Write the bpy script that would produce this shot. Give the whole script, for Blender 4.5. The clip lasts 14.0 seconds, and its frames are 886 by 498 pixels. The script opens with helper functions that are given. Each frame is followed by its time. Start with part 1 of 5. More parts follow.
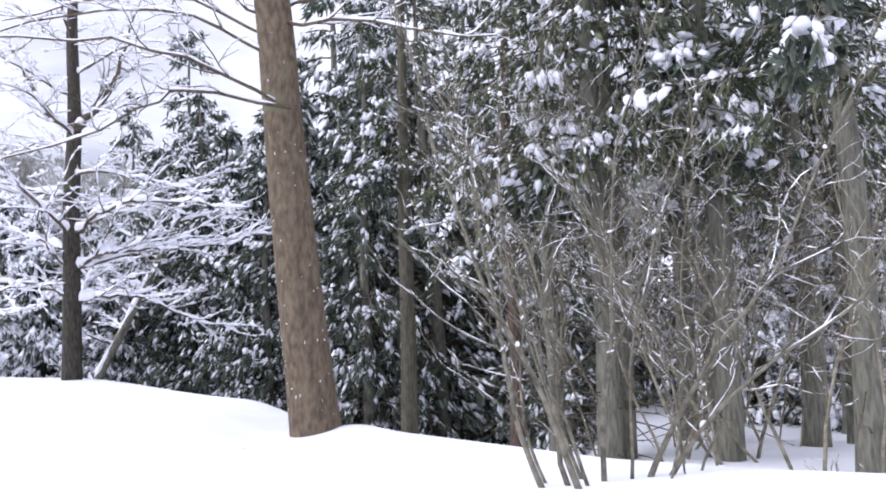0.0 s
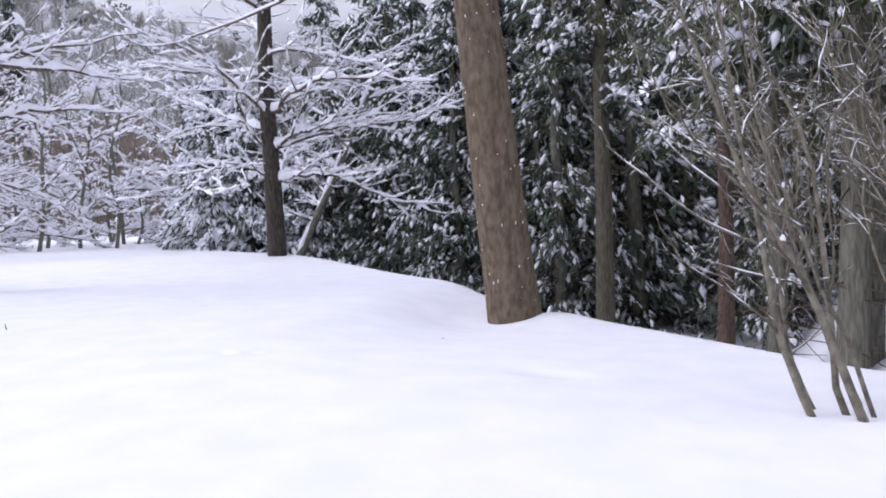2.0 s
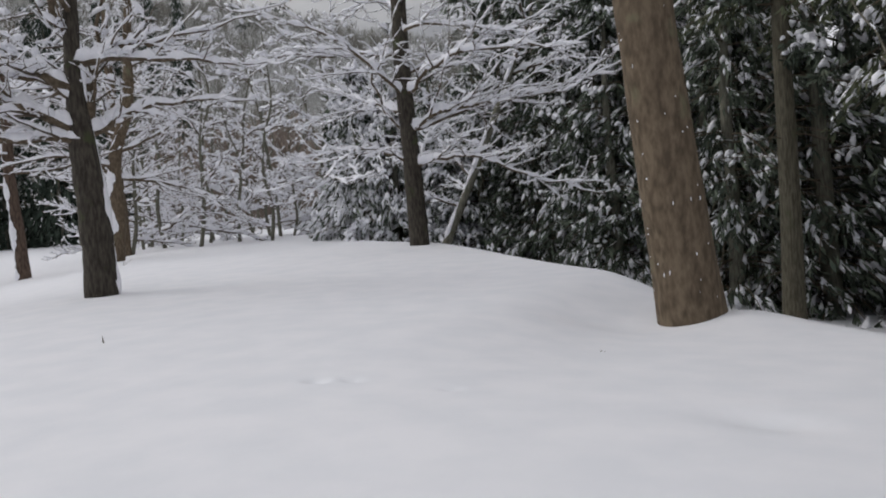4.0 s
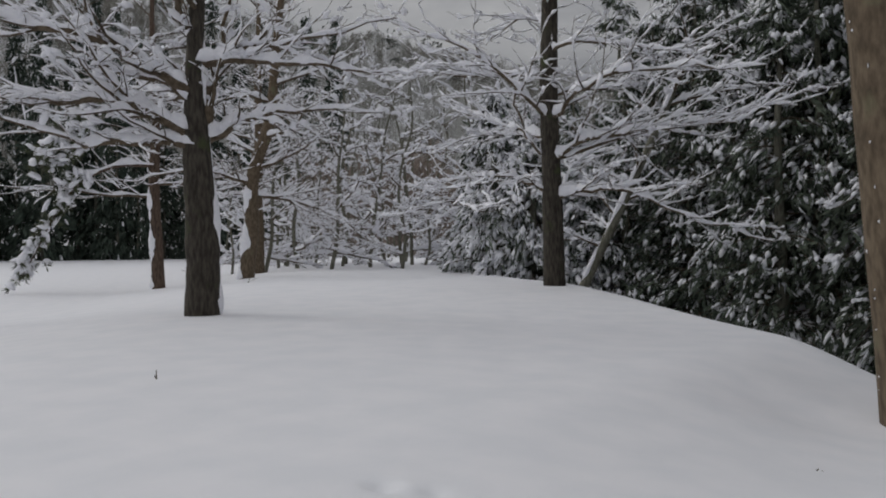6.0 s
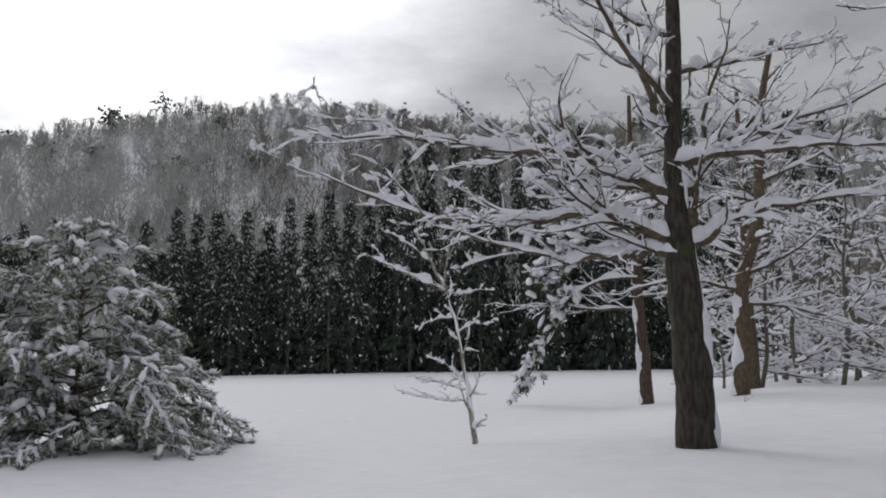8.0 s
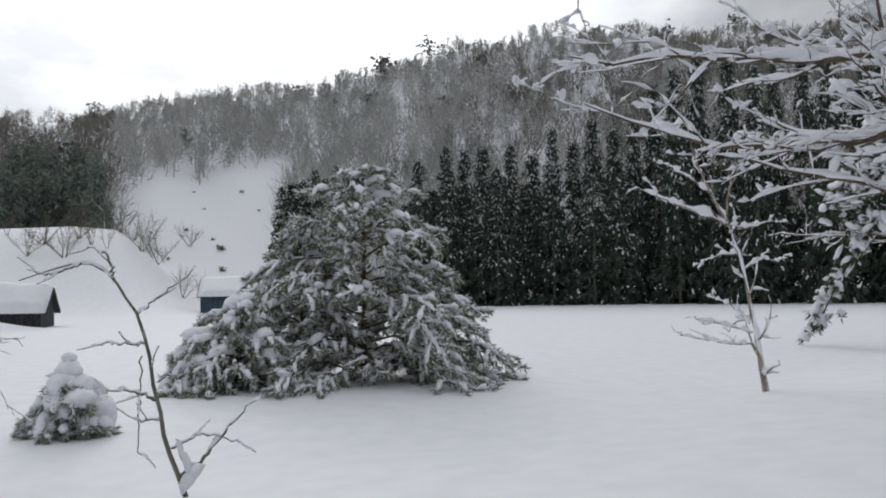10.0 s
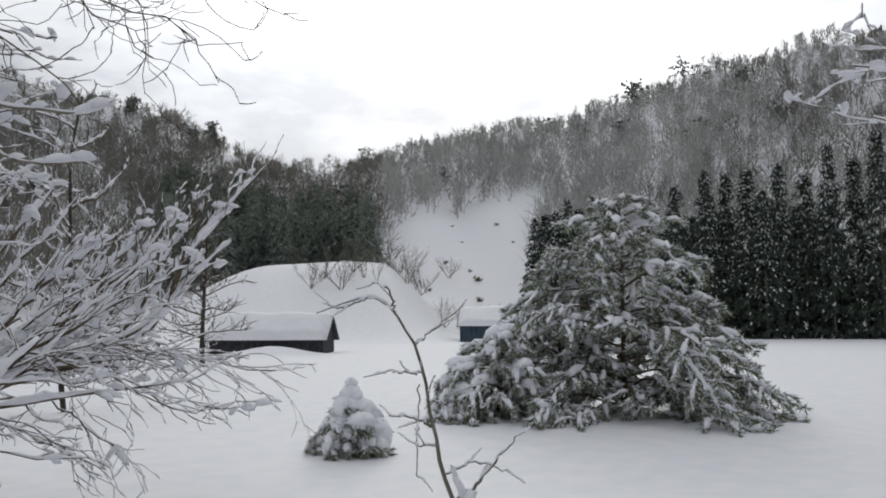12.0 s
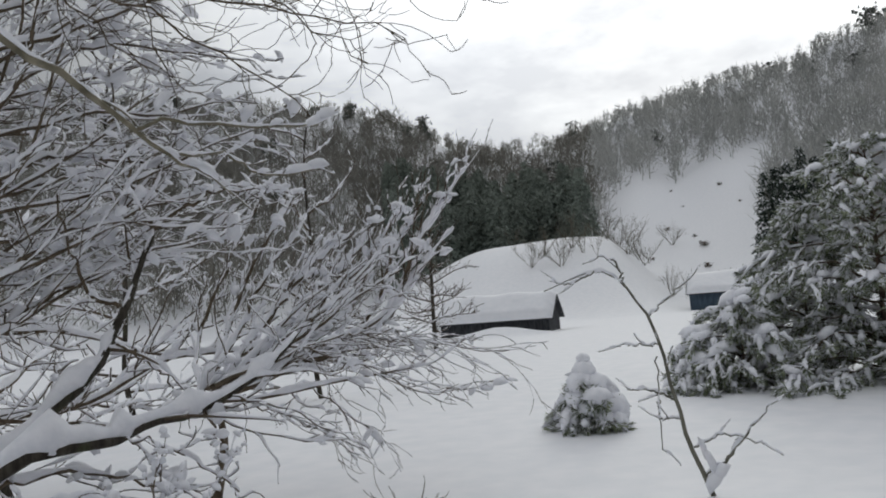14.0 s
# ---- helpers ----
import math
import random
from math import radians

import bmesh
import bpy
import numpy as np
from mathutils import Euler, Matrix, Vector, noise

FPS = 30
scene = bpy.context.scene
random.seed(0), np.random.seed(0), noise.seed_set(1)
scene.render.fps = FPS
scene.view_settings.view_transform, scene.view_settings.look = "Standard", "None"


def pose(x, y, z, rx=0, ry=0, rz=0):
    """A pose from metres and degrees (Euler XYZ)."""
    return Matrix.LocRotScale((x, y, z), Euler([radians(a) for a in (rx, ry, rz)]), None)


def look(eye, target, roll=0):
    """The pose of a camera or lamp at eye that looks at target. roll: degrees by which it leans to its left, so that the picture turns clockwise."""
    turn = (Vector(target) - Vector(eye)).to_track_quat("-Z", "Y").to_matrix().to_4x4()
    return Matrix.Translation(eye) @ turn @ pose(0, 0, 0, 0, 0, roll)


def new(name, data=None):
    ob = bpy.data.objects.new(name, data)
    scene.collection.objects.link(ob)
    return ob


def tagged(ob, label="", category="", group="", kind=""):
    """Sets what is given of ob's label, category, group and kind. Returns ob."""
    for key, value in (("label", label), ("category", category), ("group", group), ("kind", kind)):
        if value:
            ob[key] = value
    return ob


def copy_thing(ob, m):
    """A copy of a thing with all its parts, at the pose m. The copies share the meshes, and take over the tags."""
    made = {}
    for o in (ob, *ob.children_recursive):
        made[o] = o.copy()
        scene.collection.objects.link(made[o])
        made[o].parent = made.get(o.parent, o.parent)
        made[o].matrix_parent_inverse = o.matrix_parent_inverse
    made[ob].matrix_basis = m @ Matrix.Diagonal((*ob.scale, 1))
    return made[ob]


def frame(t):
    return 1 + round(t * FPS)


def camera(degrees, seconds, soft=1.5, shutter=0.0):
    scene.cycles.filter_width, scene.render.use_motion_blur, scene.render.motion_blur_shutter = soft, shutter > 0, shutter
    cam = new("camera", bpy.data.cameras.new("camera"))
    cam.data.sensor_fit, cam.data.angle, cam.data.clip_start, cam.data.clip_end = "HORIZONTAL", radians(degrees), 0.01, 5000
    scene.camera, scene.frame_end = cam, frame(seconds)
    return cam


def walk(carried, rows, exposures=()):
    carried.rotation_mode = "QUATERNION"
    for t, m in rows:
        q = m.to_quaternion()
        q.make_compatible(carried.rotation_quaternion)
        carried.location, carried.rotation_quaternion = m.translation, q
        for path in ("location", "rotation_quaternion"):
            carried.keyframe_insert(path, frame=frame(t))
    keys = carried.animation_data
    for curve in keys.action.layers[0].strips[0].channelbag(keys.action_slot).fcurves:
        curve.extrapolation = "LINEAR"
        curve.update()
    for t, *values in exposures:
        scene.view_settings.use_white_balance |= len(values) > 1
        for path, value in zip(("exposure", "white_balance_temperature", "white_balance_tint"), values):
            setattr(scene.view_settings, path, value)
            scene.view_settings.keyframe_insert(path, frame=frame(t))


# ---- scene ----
cam = camera(59.43, 14.0, soft=1.9)
# seconds, place in metres, Euler angles in degrees
PATH = [
    (0.0, -0.17, 0.741, 0.789, 96.36, 1.686, 4.156),
    (0.5, -0.218, 0.912, 0.792, 94.522, 2.016, 10.161),
    (1.0, -0.256, 1.111, 0.812, 91.813, 3.129, 13.67),
    (1.5, -0.396, 1.247, 0.817, 90.79, 2.633, 13.418),
    (2.0, -0.451, 1.419, 0.878, 87.438, 1.815, 17.67),
    (2.5, -0.505, 1.635, 0.927, 85.997, 1.893, 23.43),
    (2.7, -0.533, 1.759, 0.965, 86.433, 2.277, 25.616),
    (4.8, -1.09, 3.061, 0.824, 86.174, 3.823, 29.968),
    (5.0, -1.166, 3.17, 0.828, 85.577, 2.187, 30.223),
    (5.5, -1.314, 3.488, 0.829, 89.646, 0.154, 36.549),
    (6.0, -1.494, 3.716, 0.833, 89.777, 0.321, 39.048),
    (6.5, -1.763, 3.908, 0.814, 89.737, -0.549, 46.597),
    (7.0, -1.954, 4.137, 0.801, 90.66, -0.071, 57.897),
    (7.2, -2.012, 4.247, 0.825, 93.704, 0.86, 60.835),
    (9.3, -2.74, 4.266, 1.07, 92.558, -1.119, 87.766),
    (9.5, -2.735, 4.267, 1.077, 92.293, -0.552, 88.282),
    (10.0, -2.744, 4.249, 1.077, 93.198, 0.688, 93.102),
    (10.5, -2.76, 4.228, 1.08, 94.279, 1.827, 98.538),
    (11.0, -2.75, 4.215, 1.089, 95.308, 1.417, 104.218),
    (11.5, -2.726, 4.209, 1.093, 95.911, 1.387, 107.874),
    (12.0, -2.713, 4.192, 1.094, 95.564, 0.251, 111.611),
    (12.5, -2.694, 4.184, 1.095, 95.671, 0.244, 114.655),
    (13.0, -2.692, 4.174, 1.094, 95.906, 0.813, 119.56),
    (13.5, -2.699, 4.183, 1.096, 94.403, 3.53, 121.468),
    (14.0, -2.701, 4.166, 1.093, 94.577, 4.337, 127.959),
]
EXPOSURES = [(0, 1.22, 5950, 14), (1, 1.12, 5950, 15), (2.0, 0.70, 6000, 17), (2.5, 0.47, 6250, 14), (4.8, -0.25, 6700, 5), (6.5, -0.46, 6700, 5), (9.5, -0.19, 6500, 4), (12, -0.25, 6600, 3), (14, -0.38, 6600, 2)]
walk(cam, [(t, pose(x, y, z, rx, ry, rz)) for t, x, y, z, rx, ry, rz in PATH], EXPOSURES)

# ---- sky and sun ----
SUN_AZ, SUN_EL = 110.0, 24.0          # bright part of the cloud cover, degrees to the left of +y, and its height
sun_way = Vector((-math.sin(radians(SUN_AZ)) * math.cos(radians(SUN_EL)), math.cos(radians(SUN_AZ)) * math.cos(radians(SUN_EL)), math.sin(radians(SUN_EL))))
world = bpy.data.worlds.new("overcast")
scene.world = world
world.use_nodes = True
wn, wl = world.node_tree.nodes, world.node_tree.links
back = wn["Background"]
back.inputs["Strength"].default_value = 0.8
sky = wn.new("ShaderNodeTexSky")
sky.sky_type, sky.sun_disc = "NISHITA", False
sky.sun_elevation, sky.sun_rotation = radians(SUN_EL), radians(-SUN_AZ)
dim = wn.new("ShaderNodeMixRGB")
dim.blend_type = "MULTIPLY"
dim.inputs[0].default_value, dim.inputs[2].default_value = 1.0, (0.06, 0.06, 0.06, 1)
wl.new(sky.outputs[0], dim.inputs[1])
way = wn.new("ShaderNodeTexCoord")
stretch = wn.new("ShaderNodeMapping")
stretch.inputs["Scale"].default_value = (1, 1, 2.6)
wl.new(way.outputs["Generated"], stretch.inputs[0])
puff = wn.new("ShaderNodeTexNoise")
puff.inputs["Scale"].default_value, puff.inputs["Detail"].default_value, puff.inputs["Roughness"].default_value = 3.3, 6, 0.58
wl.new(stretch.outputs[0], puff.inputs["Vector"])
cover = wn.new("ShaderNodeValToRGB")
cover.color_ramp.elements[0].position, cover.color_ramp.elements[0].color = 0.36, (0.49, 0.49, 0.55, 1)
cover.color_ramp.elements[1].position, cover.color_ramp.elements[1].color = 0.62, (0.80, 0.79, 0.845, 1)
wl.new(puff.outputs["Fac"], cover.inputs[0])
toward = wn.new("ShaderNodeVectorMath")
toward.operation = "DOT_PRODUCT"
toward.inputs[1].default_value = sun_way
wl.new(way.outputs["Generated"], toward.inputs[0])
glow = wn.new("ShaderNodeMapRange")
glow.interpolation_type = "SMOOTHSTEP"
glow.inputs["From Min"].default_value, glow.inputs["From Max"].default_value = 0.74, 0.995
glow.inputs["To Min"].default_value, glow.inputs["To Max"].default_value = 1.0, 3.3
wl.new(toward.outputs["Value"], glow.inputs["Value"])
lit = wn.new("ShaderNodeVectorMath")
lit.operation = "SCALE"
wl.new(cover.outputs[0], lit.inputs[0])
wl.new(glow.outputs[0], lit.inputs["Scale"])
blend = wn.new("ShaderNodeMixRGB")
blend.inputs[0].default_value = 0.88
wl.new(dim.outputs[0], blend.inputs[1])
apart = wn.new("ShaderNodeSeparateXYZ")
wl.new(way.outputs["Generated"], apart.inputs[0])
zenith = wn.new("ShaderNodeMapRange")
zenith.inputs["From Min"].default_value, zenith.inputs["From Max"].default_value = 0.0, 1.0
zenith.inputs["To Min"].default_value, zenith.inputs["To Max"].default_value = 0.52, 1.75
wl.new(apart.outputs["Z"], zenith.inputs["Value"])
dome = wn.new("ShaderNodeVectorMath")
dome.operation = "SCALE"
wl.new(lit.outputs[0], dome.inputs[0])
wl.new(zenith.outputs[0], dome.inputs["Scale"])
wl.new(dome.outputs[0], blend.inputs[2])
wl.new(blend.outputs[0], back.inputs["Color"])

sun = new("sun", bpy.data.lights.new("sun", "SUN"))
sun.data.energy, sun.data.angle, sun.data.color = 0.7, radians(22), (1.0, 0.96, 0.9)
sun.matrix_world = look((0, 0, 60), Vector((0, 0, 60)) - sun_way)


# ---- materials ----
def material(name, dark, light, scale=8.0, stretch_z=1.0, rough=0.85, bump=0.4, detail=6, spots=None, spot_scale=3.0, spot_at=0.6, vary=0.0):
    """Two-tone noise with an optional second, larger pattern (moss, lichen, stains) and a bump."""
    mat = bpy.data.materials.new(name)
    mat.use_nodes = True
    n, l = mat.node_tree.nodes, mat.node_tree.links
    bsdf = n["Principled BSDF"]
    bsdf.inputs["Roughness"].default_value = rough
    bsdf.inputs["Specular IOR Level"].default_value = 0.25
    coord = n.new("ShaderNodeTexCoord")
    mapping = n.new("ShaderNodeMapping")
    mapping.inputs["Scale"].default_value = (1, 1, stretch_z)
    l.new(coord.outputs["Object"], mapping.inputs[0])
    grain = n.new("ShaderNodeTexNoise")
    grain.inputs["Scale"].default_value, grain.inputs["Detail"].default_value = scale, detail
    l.new(mapping.outputs[0], grain.inputs["Vector"])
    ramp = n.new("ShaderNodeValToRGB")
    ramp.color_ramp.elements[0].position, ramp.color_ramp.elements[0].color = 0.35, (*dark, 1)
    ramp.color_ramp.elements[1].position, ramp.color_ramp.elements[1].color = 0.65, (*light, 1)
    l.new(grain.outputs["Fac"], ramp.inputs[0])
    colour = ramp.outputs[0]
    if spots:
        big = n.new("ShaderNodeTexNoise")
        big.inputs["Scale"].default_value, big.inputs["Detail"].default_value = spot_scale, 4
        l.new(coord.outputs["Object"], big.inputs["Vector"])
        edge = n.new("ShaderNodeMapRange")
        edge.inputs["From Min"].default_value, edge.inputs["From Max"].default_value = spot_at, spot_at + 0.12
        l.new(big.outputs["Fac"], edge.inputs["Value"])
        mix = n.new("ShaderNodeMixRGB")
        mix.inputs[2].default_value = (*spots, 1)
        l.new(edge.outputs[0], mix.inputs[0])
        l.new(colour, mix.inputs[1])
        colour = mix.outputs[0]
    if vary:
        geo = n.new("ShaderNodeNewGeometry")
        span = n.new("ShaderNodeMapRange")
        span.inputs["To Min"].default_value, span.inputs["To Max"].default_value = 1 - vary, 1 + vary
        l.new(geo.outputs["Random Per Island"], span.inputs["Value"])
        hue = n.new("ShaderNodeHueSaturation")
        l.new(span.outputs[0], hue.inputs["Value"])
        l.new(colour, hue.inputs["Color"])
        colour = hue.outputs[0]
    l.new(colour, bsdf.inputs["Base Color"])
    if bump:
        b = n.new("ShaderNodeBump")
        b.inputs["Strength"].default_value, b.inputs["Distance"].default_value = bump, 0.02
        l.new(grain.outputs["Fac"], b.inputs["Height"])
        l.new(b.outputs[0], bsdf.inputs["Normal"])
    return mat


SNOW = material("snow", (0.765, 0.775, 0.81), (0.82, 0.82, 0.85), 3.0, rough=0.75, bump=0.06, detail=8)
SNOW_CLUMP = material("clinging_snow", (0.80, 0.81, 0.86), (0.88, 0.88, 0.92), 14.0, rough=0.75, bump=0.35)
BARK_BROWN = material("brown_bark", (0.078, 0.058, 0.039), (0.162, 0.125, 0.086), 22.0, 0.4, bump=0.5, spots=(0.155, 0.148, 0.092), spot_scale=2.6)
BARK_DARK = material("dark_bark", (0.027, 0.023, 0.018), (0.075, 0.065, 0.052), 30.0, 0.25, bump=1.0, spots=(0.055, 0.062, 0.03), spot_scale=4.0)
BARK_GREY = material("grey_green_bark", (0.095, 0.092, 0.072), (0.20, 0.195, 0.155), 34.0, 0.16, bump=0.8, spots=(0.12, 0.125, 0.075), spot_scale=2.5)
BARK_OLIVE = material("olive_brown_bark", (0.062, 0.055, 0.038), (0.138, 0.126, 0.092), 34.0, 0.16, bump=0.8, spots=(0.09, 0.095, 0.055), spot_scale=2.5)
BARK_RED = material("red_brown_bark", (0.055, 0.038, 0.029), (0.130, 0.092, 0.069), 24.0, 0.3, bump=0.9)
BARK_PALE = material("pale_bark", (0.19, 0.165, 0.13), (0.41, 0.38, 0.325), 12.0, 3.0, bump=0.6, spots=(0.06, 0.05, 0.04), spot_scale=6.0, spot_at=0.58)
# twig brown raised a little: veiling glare put into the colour
TWIG = material("twig_bark", (0.066, 0.050, 0.034), (0.140, 0.110, 0.078), 18.0, bump=0.3, vary=0.3)
TWIG_OLIVE = material("olive_twig_bark", (0.115, 0.104, 0.074), (0.26, 0.235, 0.175), 14.0, bump=0.3, vary=0.35)
TWIG_BROWN = material("brown_shrub_bark", (0.082, 0.075, 0.057), (0.19, 0.175, 0.135), 20.0, bump=0.4, vary=0.35)
# cedar green lifted, flare over the dark wood put into the colour
CEDAR_GREEN = material("cedar_foliage", (0.056, 0.073, 0.056), (0.125, 0.148, 0.110), 3.0, bump=0, vary=0.5)
CEDAR_OLIVE = material("olive_foliage", (0.050, 0.062, 0.036), (0.11, 0.12, 0.07), 3.0, bump=0, vary=0.5)
# distant cedars: air haze put into the foliage colour
CEDAR_HAZE = material("haze_paled_stand_foliage", (0.165, 0.195, 0.168), (0.24, 0.27, 0.235), 0.3, bump=0, vary=0.3)
CEDAR_FAR = material("distant_cedar_foliage", (0.032, 0.047, 0.036), (0.072, 0.092, 0.072), 2.0, bump=0, vary=0.4)
# needle green raised for rime, with haze and glare put into it
PINE_GREEN = material("hazed_pine_needles", (0.145, 0.17, 0.112), (0.30, 0.33, 0.225), 3.0, bump=0, vary=0.4)
# far pines lightened, the haze before them put into the green
PINE_FAR = material("hazed_ridge_pine_foliage", (0.085, 0.095, 0.085), (0.15, 0.16, 0.145), 1.0, bump=0, vary=0.4)
# both hill wood tones are lifted: distance haze put into the colours
HILL_WOOD = material("hazed_hillside_branches", (0.36, 0.365, 0.35), (0.49, 0.49, 0.47), 0.06, bump=0, vary=0.14)
# darker copy: slope shade put into the colour, besides thinner snow
HILL_DARK = material("shade_toned_hillside_branches", (0.165, 0.158, 0.138), (0.255, 0.245, 0.218), 0.06, bump=0, vary=0.18)
COPSE = material("brown_copse_branches", (0.19, 0.155, 0.13), (0.30, 0.25, 0.215), 0.2, bump=0, vary=0.25)
BOARD_DARK = material("weathered_dark_boards", (0.030, 0.032, 0.036), (0.070, 0.072, 0.078), 12.0, 0.2, bump=0.4)
BOARD_BLUE = material("blue_grey_sheeting", (0.035, 0.055, 0.080), (0.065, 0.095, 0.13), 5.0, 0.3, bump=0.2, rough=0.6)


# ---- mesh building ----
class Geo:
    """Collects tubes, blades and lumps, and makes one mesh of them."""

    def __init__(self):
        self.v, self.q, self.t, self.n = [], [], [], 0

    def add(self, v, quads=None, tris=None):
        v = np.asarray(v, float).reshape(-1, 3)
        if quads is not None and len(quads):
            self.q.append(np.asarray(quads) + self.n)
        if tris is not None and len(tris):
            self.t.append(np.asarray(tris) + self.n)
        self.v.append(v)
        self.n += len(v)

    def tube(self, p, side_r, up_r=None, sides=6, closed=True):
        p = np.asarray(p, float)
        n = len(p)
        side_r = np.broadcast_to(np.asarray(side_r, float), (n,))
        up_r = side_r if up_r is None else np.broadcast_to(np.asarray(up_r, float), (n,))
        t = np.gradient(p, axis=0)
        t /= np.linalg.norm(t, axis=1)[:, None] + 1e-9
        ref = np.array((0, 0, 1.0)) if abs(t[:, 2]).mean() < 0.85 else np.array((0, 1.0, 0))
        side = np.cross(t, ref)
        side /= np.linalg.norm(side, axis=1)[:, None] + 1e-9
        up = np.cross(side, t)
        a = np.arange(sides) * 2 * np.pi / sides
        ring = p[:, None] + side[:, None] * (np.cos(a)[None, :, None] * side_r[:, None, None]) + up[:, None] * (np.sin(a)[None, :, None] * up_r[:, None, None])
        i, j = np.meshgrid(np.arange(n - 1), np.arange(sides), indexing="ij")
        k = (j + 1) % sides
        quads = np.stack([i * sides + j, i * sides + k, (i + 1) * sides + k, (i + 1) * sides + j], -1).reshape(-1, 4)
        v = ring.reshape(-1, 3)
        tris = None
        if closed:
            v = np.concatenate([v, p[:1], p[-1:]])
            b = np.arange(sides)
            c = (b + 1) % sides
            m = (n - 1) * sides
            tris = np.concatenate([np.stack([c, b, np.full(sides, n * sides)], -1), np.stack([m + b, m + c, np.full(sides, n * sides + 1)], -1)])
        self.add(v, quads, tris)

    def blades(self, base, way, length, width, rng):
        """Bent, lens-shaped leaves: base and way are (n, 3)."""
        n = len(base)
        way = way / (np.linalg.norm(way, axis=1)[:, None] + 1e-9)
        side = np.cross(way, rng.normal(size=(n, 3)))
        side /= np.linalg.norm(side, axis=1)[:, None] + 1e-9
        mid = base + way * (length * 0.5)[:, None]
        lift = np.cross(side, way) * (length * 0.08)[:, None]
        tip = base + way * length[:, None]
        half = side * (width * 0.5)[:, None]
        v = np.stack([base, mid + half + lift, tip, mid - half + lift], 1)
        self.add(v, np.arange(4 * n).reshape(n, 4))

    def sticks(self, base, way, length, width, rng):
        """Thin tapering stems, broad at the foot."""
        n = len(base)
        way = way / (np.linalg.norm(way, axis=1)[:, None] + 1e-9)
        side = np.cross(way, rng.normal(size=(n, 3)))
        side /= np.linalg.norm(side, axis=1)[:, None] + 1e-9
        half = side * (width * 0.5)[:, None]
        tip = base + way * length[:, None]
        self.add(np.stack([base - half, base + half, tip + half * 0.3, tip - half * 0.3], 1), np.arange(4 * n).reshape(n, 4))

    def spikes(self, base, way, length, width, rng):
        """Fine twigs, one sliver each, running out to a point."""
        n = len(base)
        way = way / (np.linalg.norm(way, axis=1)[:, None] + 1e-9)
        side = np.cross(way, rng.normal(size=(n, 3)))
        side /= np.linalg.norm(side, axis=1)[:, None] + 1e-9
        half = side * (width * 0.5)[:, None]
        self.add(np.stack([base - half, base + half, base + way * length[:, None]], 1), None, np.arange(3 * n).reshape(n, 3))

    def lumps(self, c, along, size, rng, sides=6):
        """Uneven flattened clods: c (n, 3), along (n, 3) the long way, size (n, 3) half length, half width, half height."""
        n = len(c)
        along = along / (np.linalg.norm(along, axis=1)[:, None] + 1e-9)
        side = np.cross(along, (0, 0, 1.0))
        side /= np.linalg.norm(side, axis=1)[:, None] + 1e-9
        up = np.cross(side, along)
        a = np.arange(sides) * 2 * np.pi / sides
        k = 1 + rng.uniform(-0.28, 0.28, (n, sides))
        low = c[:, None] + along[:, None] * (np.cos(a) * k * size[:, :1])[..., None] + side[:, None] * (np.sin(a) * k * size[:, 1:2])[..., None]
        high = c[:, None] + 0.62 * (low - c[:, None]) + up[:, None] * size[:, 2][:, None, None] * 0.75
        low = low - up[:, None] * size[:, 2][:, None, None] * 0.15
        top = c + up * size[:, 2:3] * 1.05
        bottom = c - up * size[:, 2:3] * 0.4
        v = np.concatenate([low, high, top[:, None], bottom[:, None]], 1)
        m = 2 * sides + 2
        b = np.arange(sides)
        d = (b + 1) % sides
        o = (np.arange(n) * m)[:, None, None]
        quads = (np.stack([b, d, sides + d, sides + b], -1)[None] + o).reshape(-1, 4)
        tris = (np.concatenate([np.stack([sides + b, sides + d, np.full(sides, m - 2)], -1), np.stack([d, b, np.full(sides, m - 1)], -1)])[None] + o).reshape(-1, 3)
        self.add(v.reshape(-1, 3), quads, tris)

    def mesh(self, name, mat, smooth_shade=True):
        me = bpy.data.meshes.new(name)
        v = np.concatenate(self.v)
        q = np.concatenate(self.q) if self.q else np.zeros((0, 4), int)
        t = np.concatenate(self.t) if self.t else np.zeros((0, 3), int)
        me.vertices.add(len(v))
        me.vertices.foreach_set("co", v.ravel())
        me.loops.add(4 * len(q) + 3 * len(t))
        me.loops.foreach_set("vertex_index", np.concatenate([q.ravel(), t.ravel()]).astype(np.int32))
        me.polygons.add(len(q) + len(t))
        start = np.concatenate([np.arange(len(q)) * 4, 4 * len(q) + np.arange(len(t)) * 3])
        me.polygons.foreach_set("loop_start", start.astype(np.int32))
        me.polygons.foreach_set("use_smooth", np.full(len(q) + len(t), smooth_shade))
        me.materials.append(mat)
        me.update(calc_edges=True)
        me.validate()
        return me


def thing(name, place, label, category, group=""):
    ob = new(name)
    ob.location = place
    ob.empty_display_size = 0.2
    return tagged(ob, label, category, group)


def part(name, geo, mat, parent, label="", smooth_shade=True):
    """One mesh under a thing or a part; geometry is relative to the thing's base."""
    ob = new(name, geo.mesh(name, mat, smooth_shade))
    ob.parent = parent
    return tagged(ob, label)


# ---- ground ----
def smooth(a, b, x):
    k = np.clip((x - a) / (b - a), 0, 1)
    return k * k * (3 - 2 * k)
RIDGE_AZ = (0, 30, 42, 60, 75, 84, 90, 95, 103, 109, 119, 123, 127, 131, 141, 160, 200, 300, 360)
RIDGE_H = (54, 54, 66, 76, 82, 87, 84, 79, 68, 65, 53, 52, 56, 68, 72, 74, 60, 50, 54)
HX, HY = -2.7, 4.2
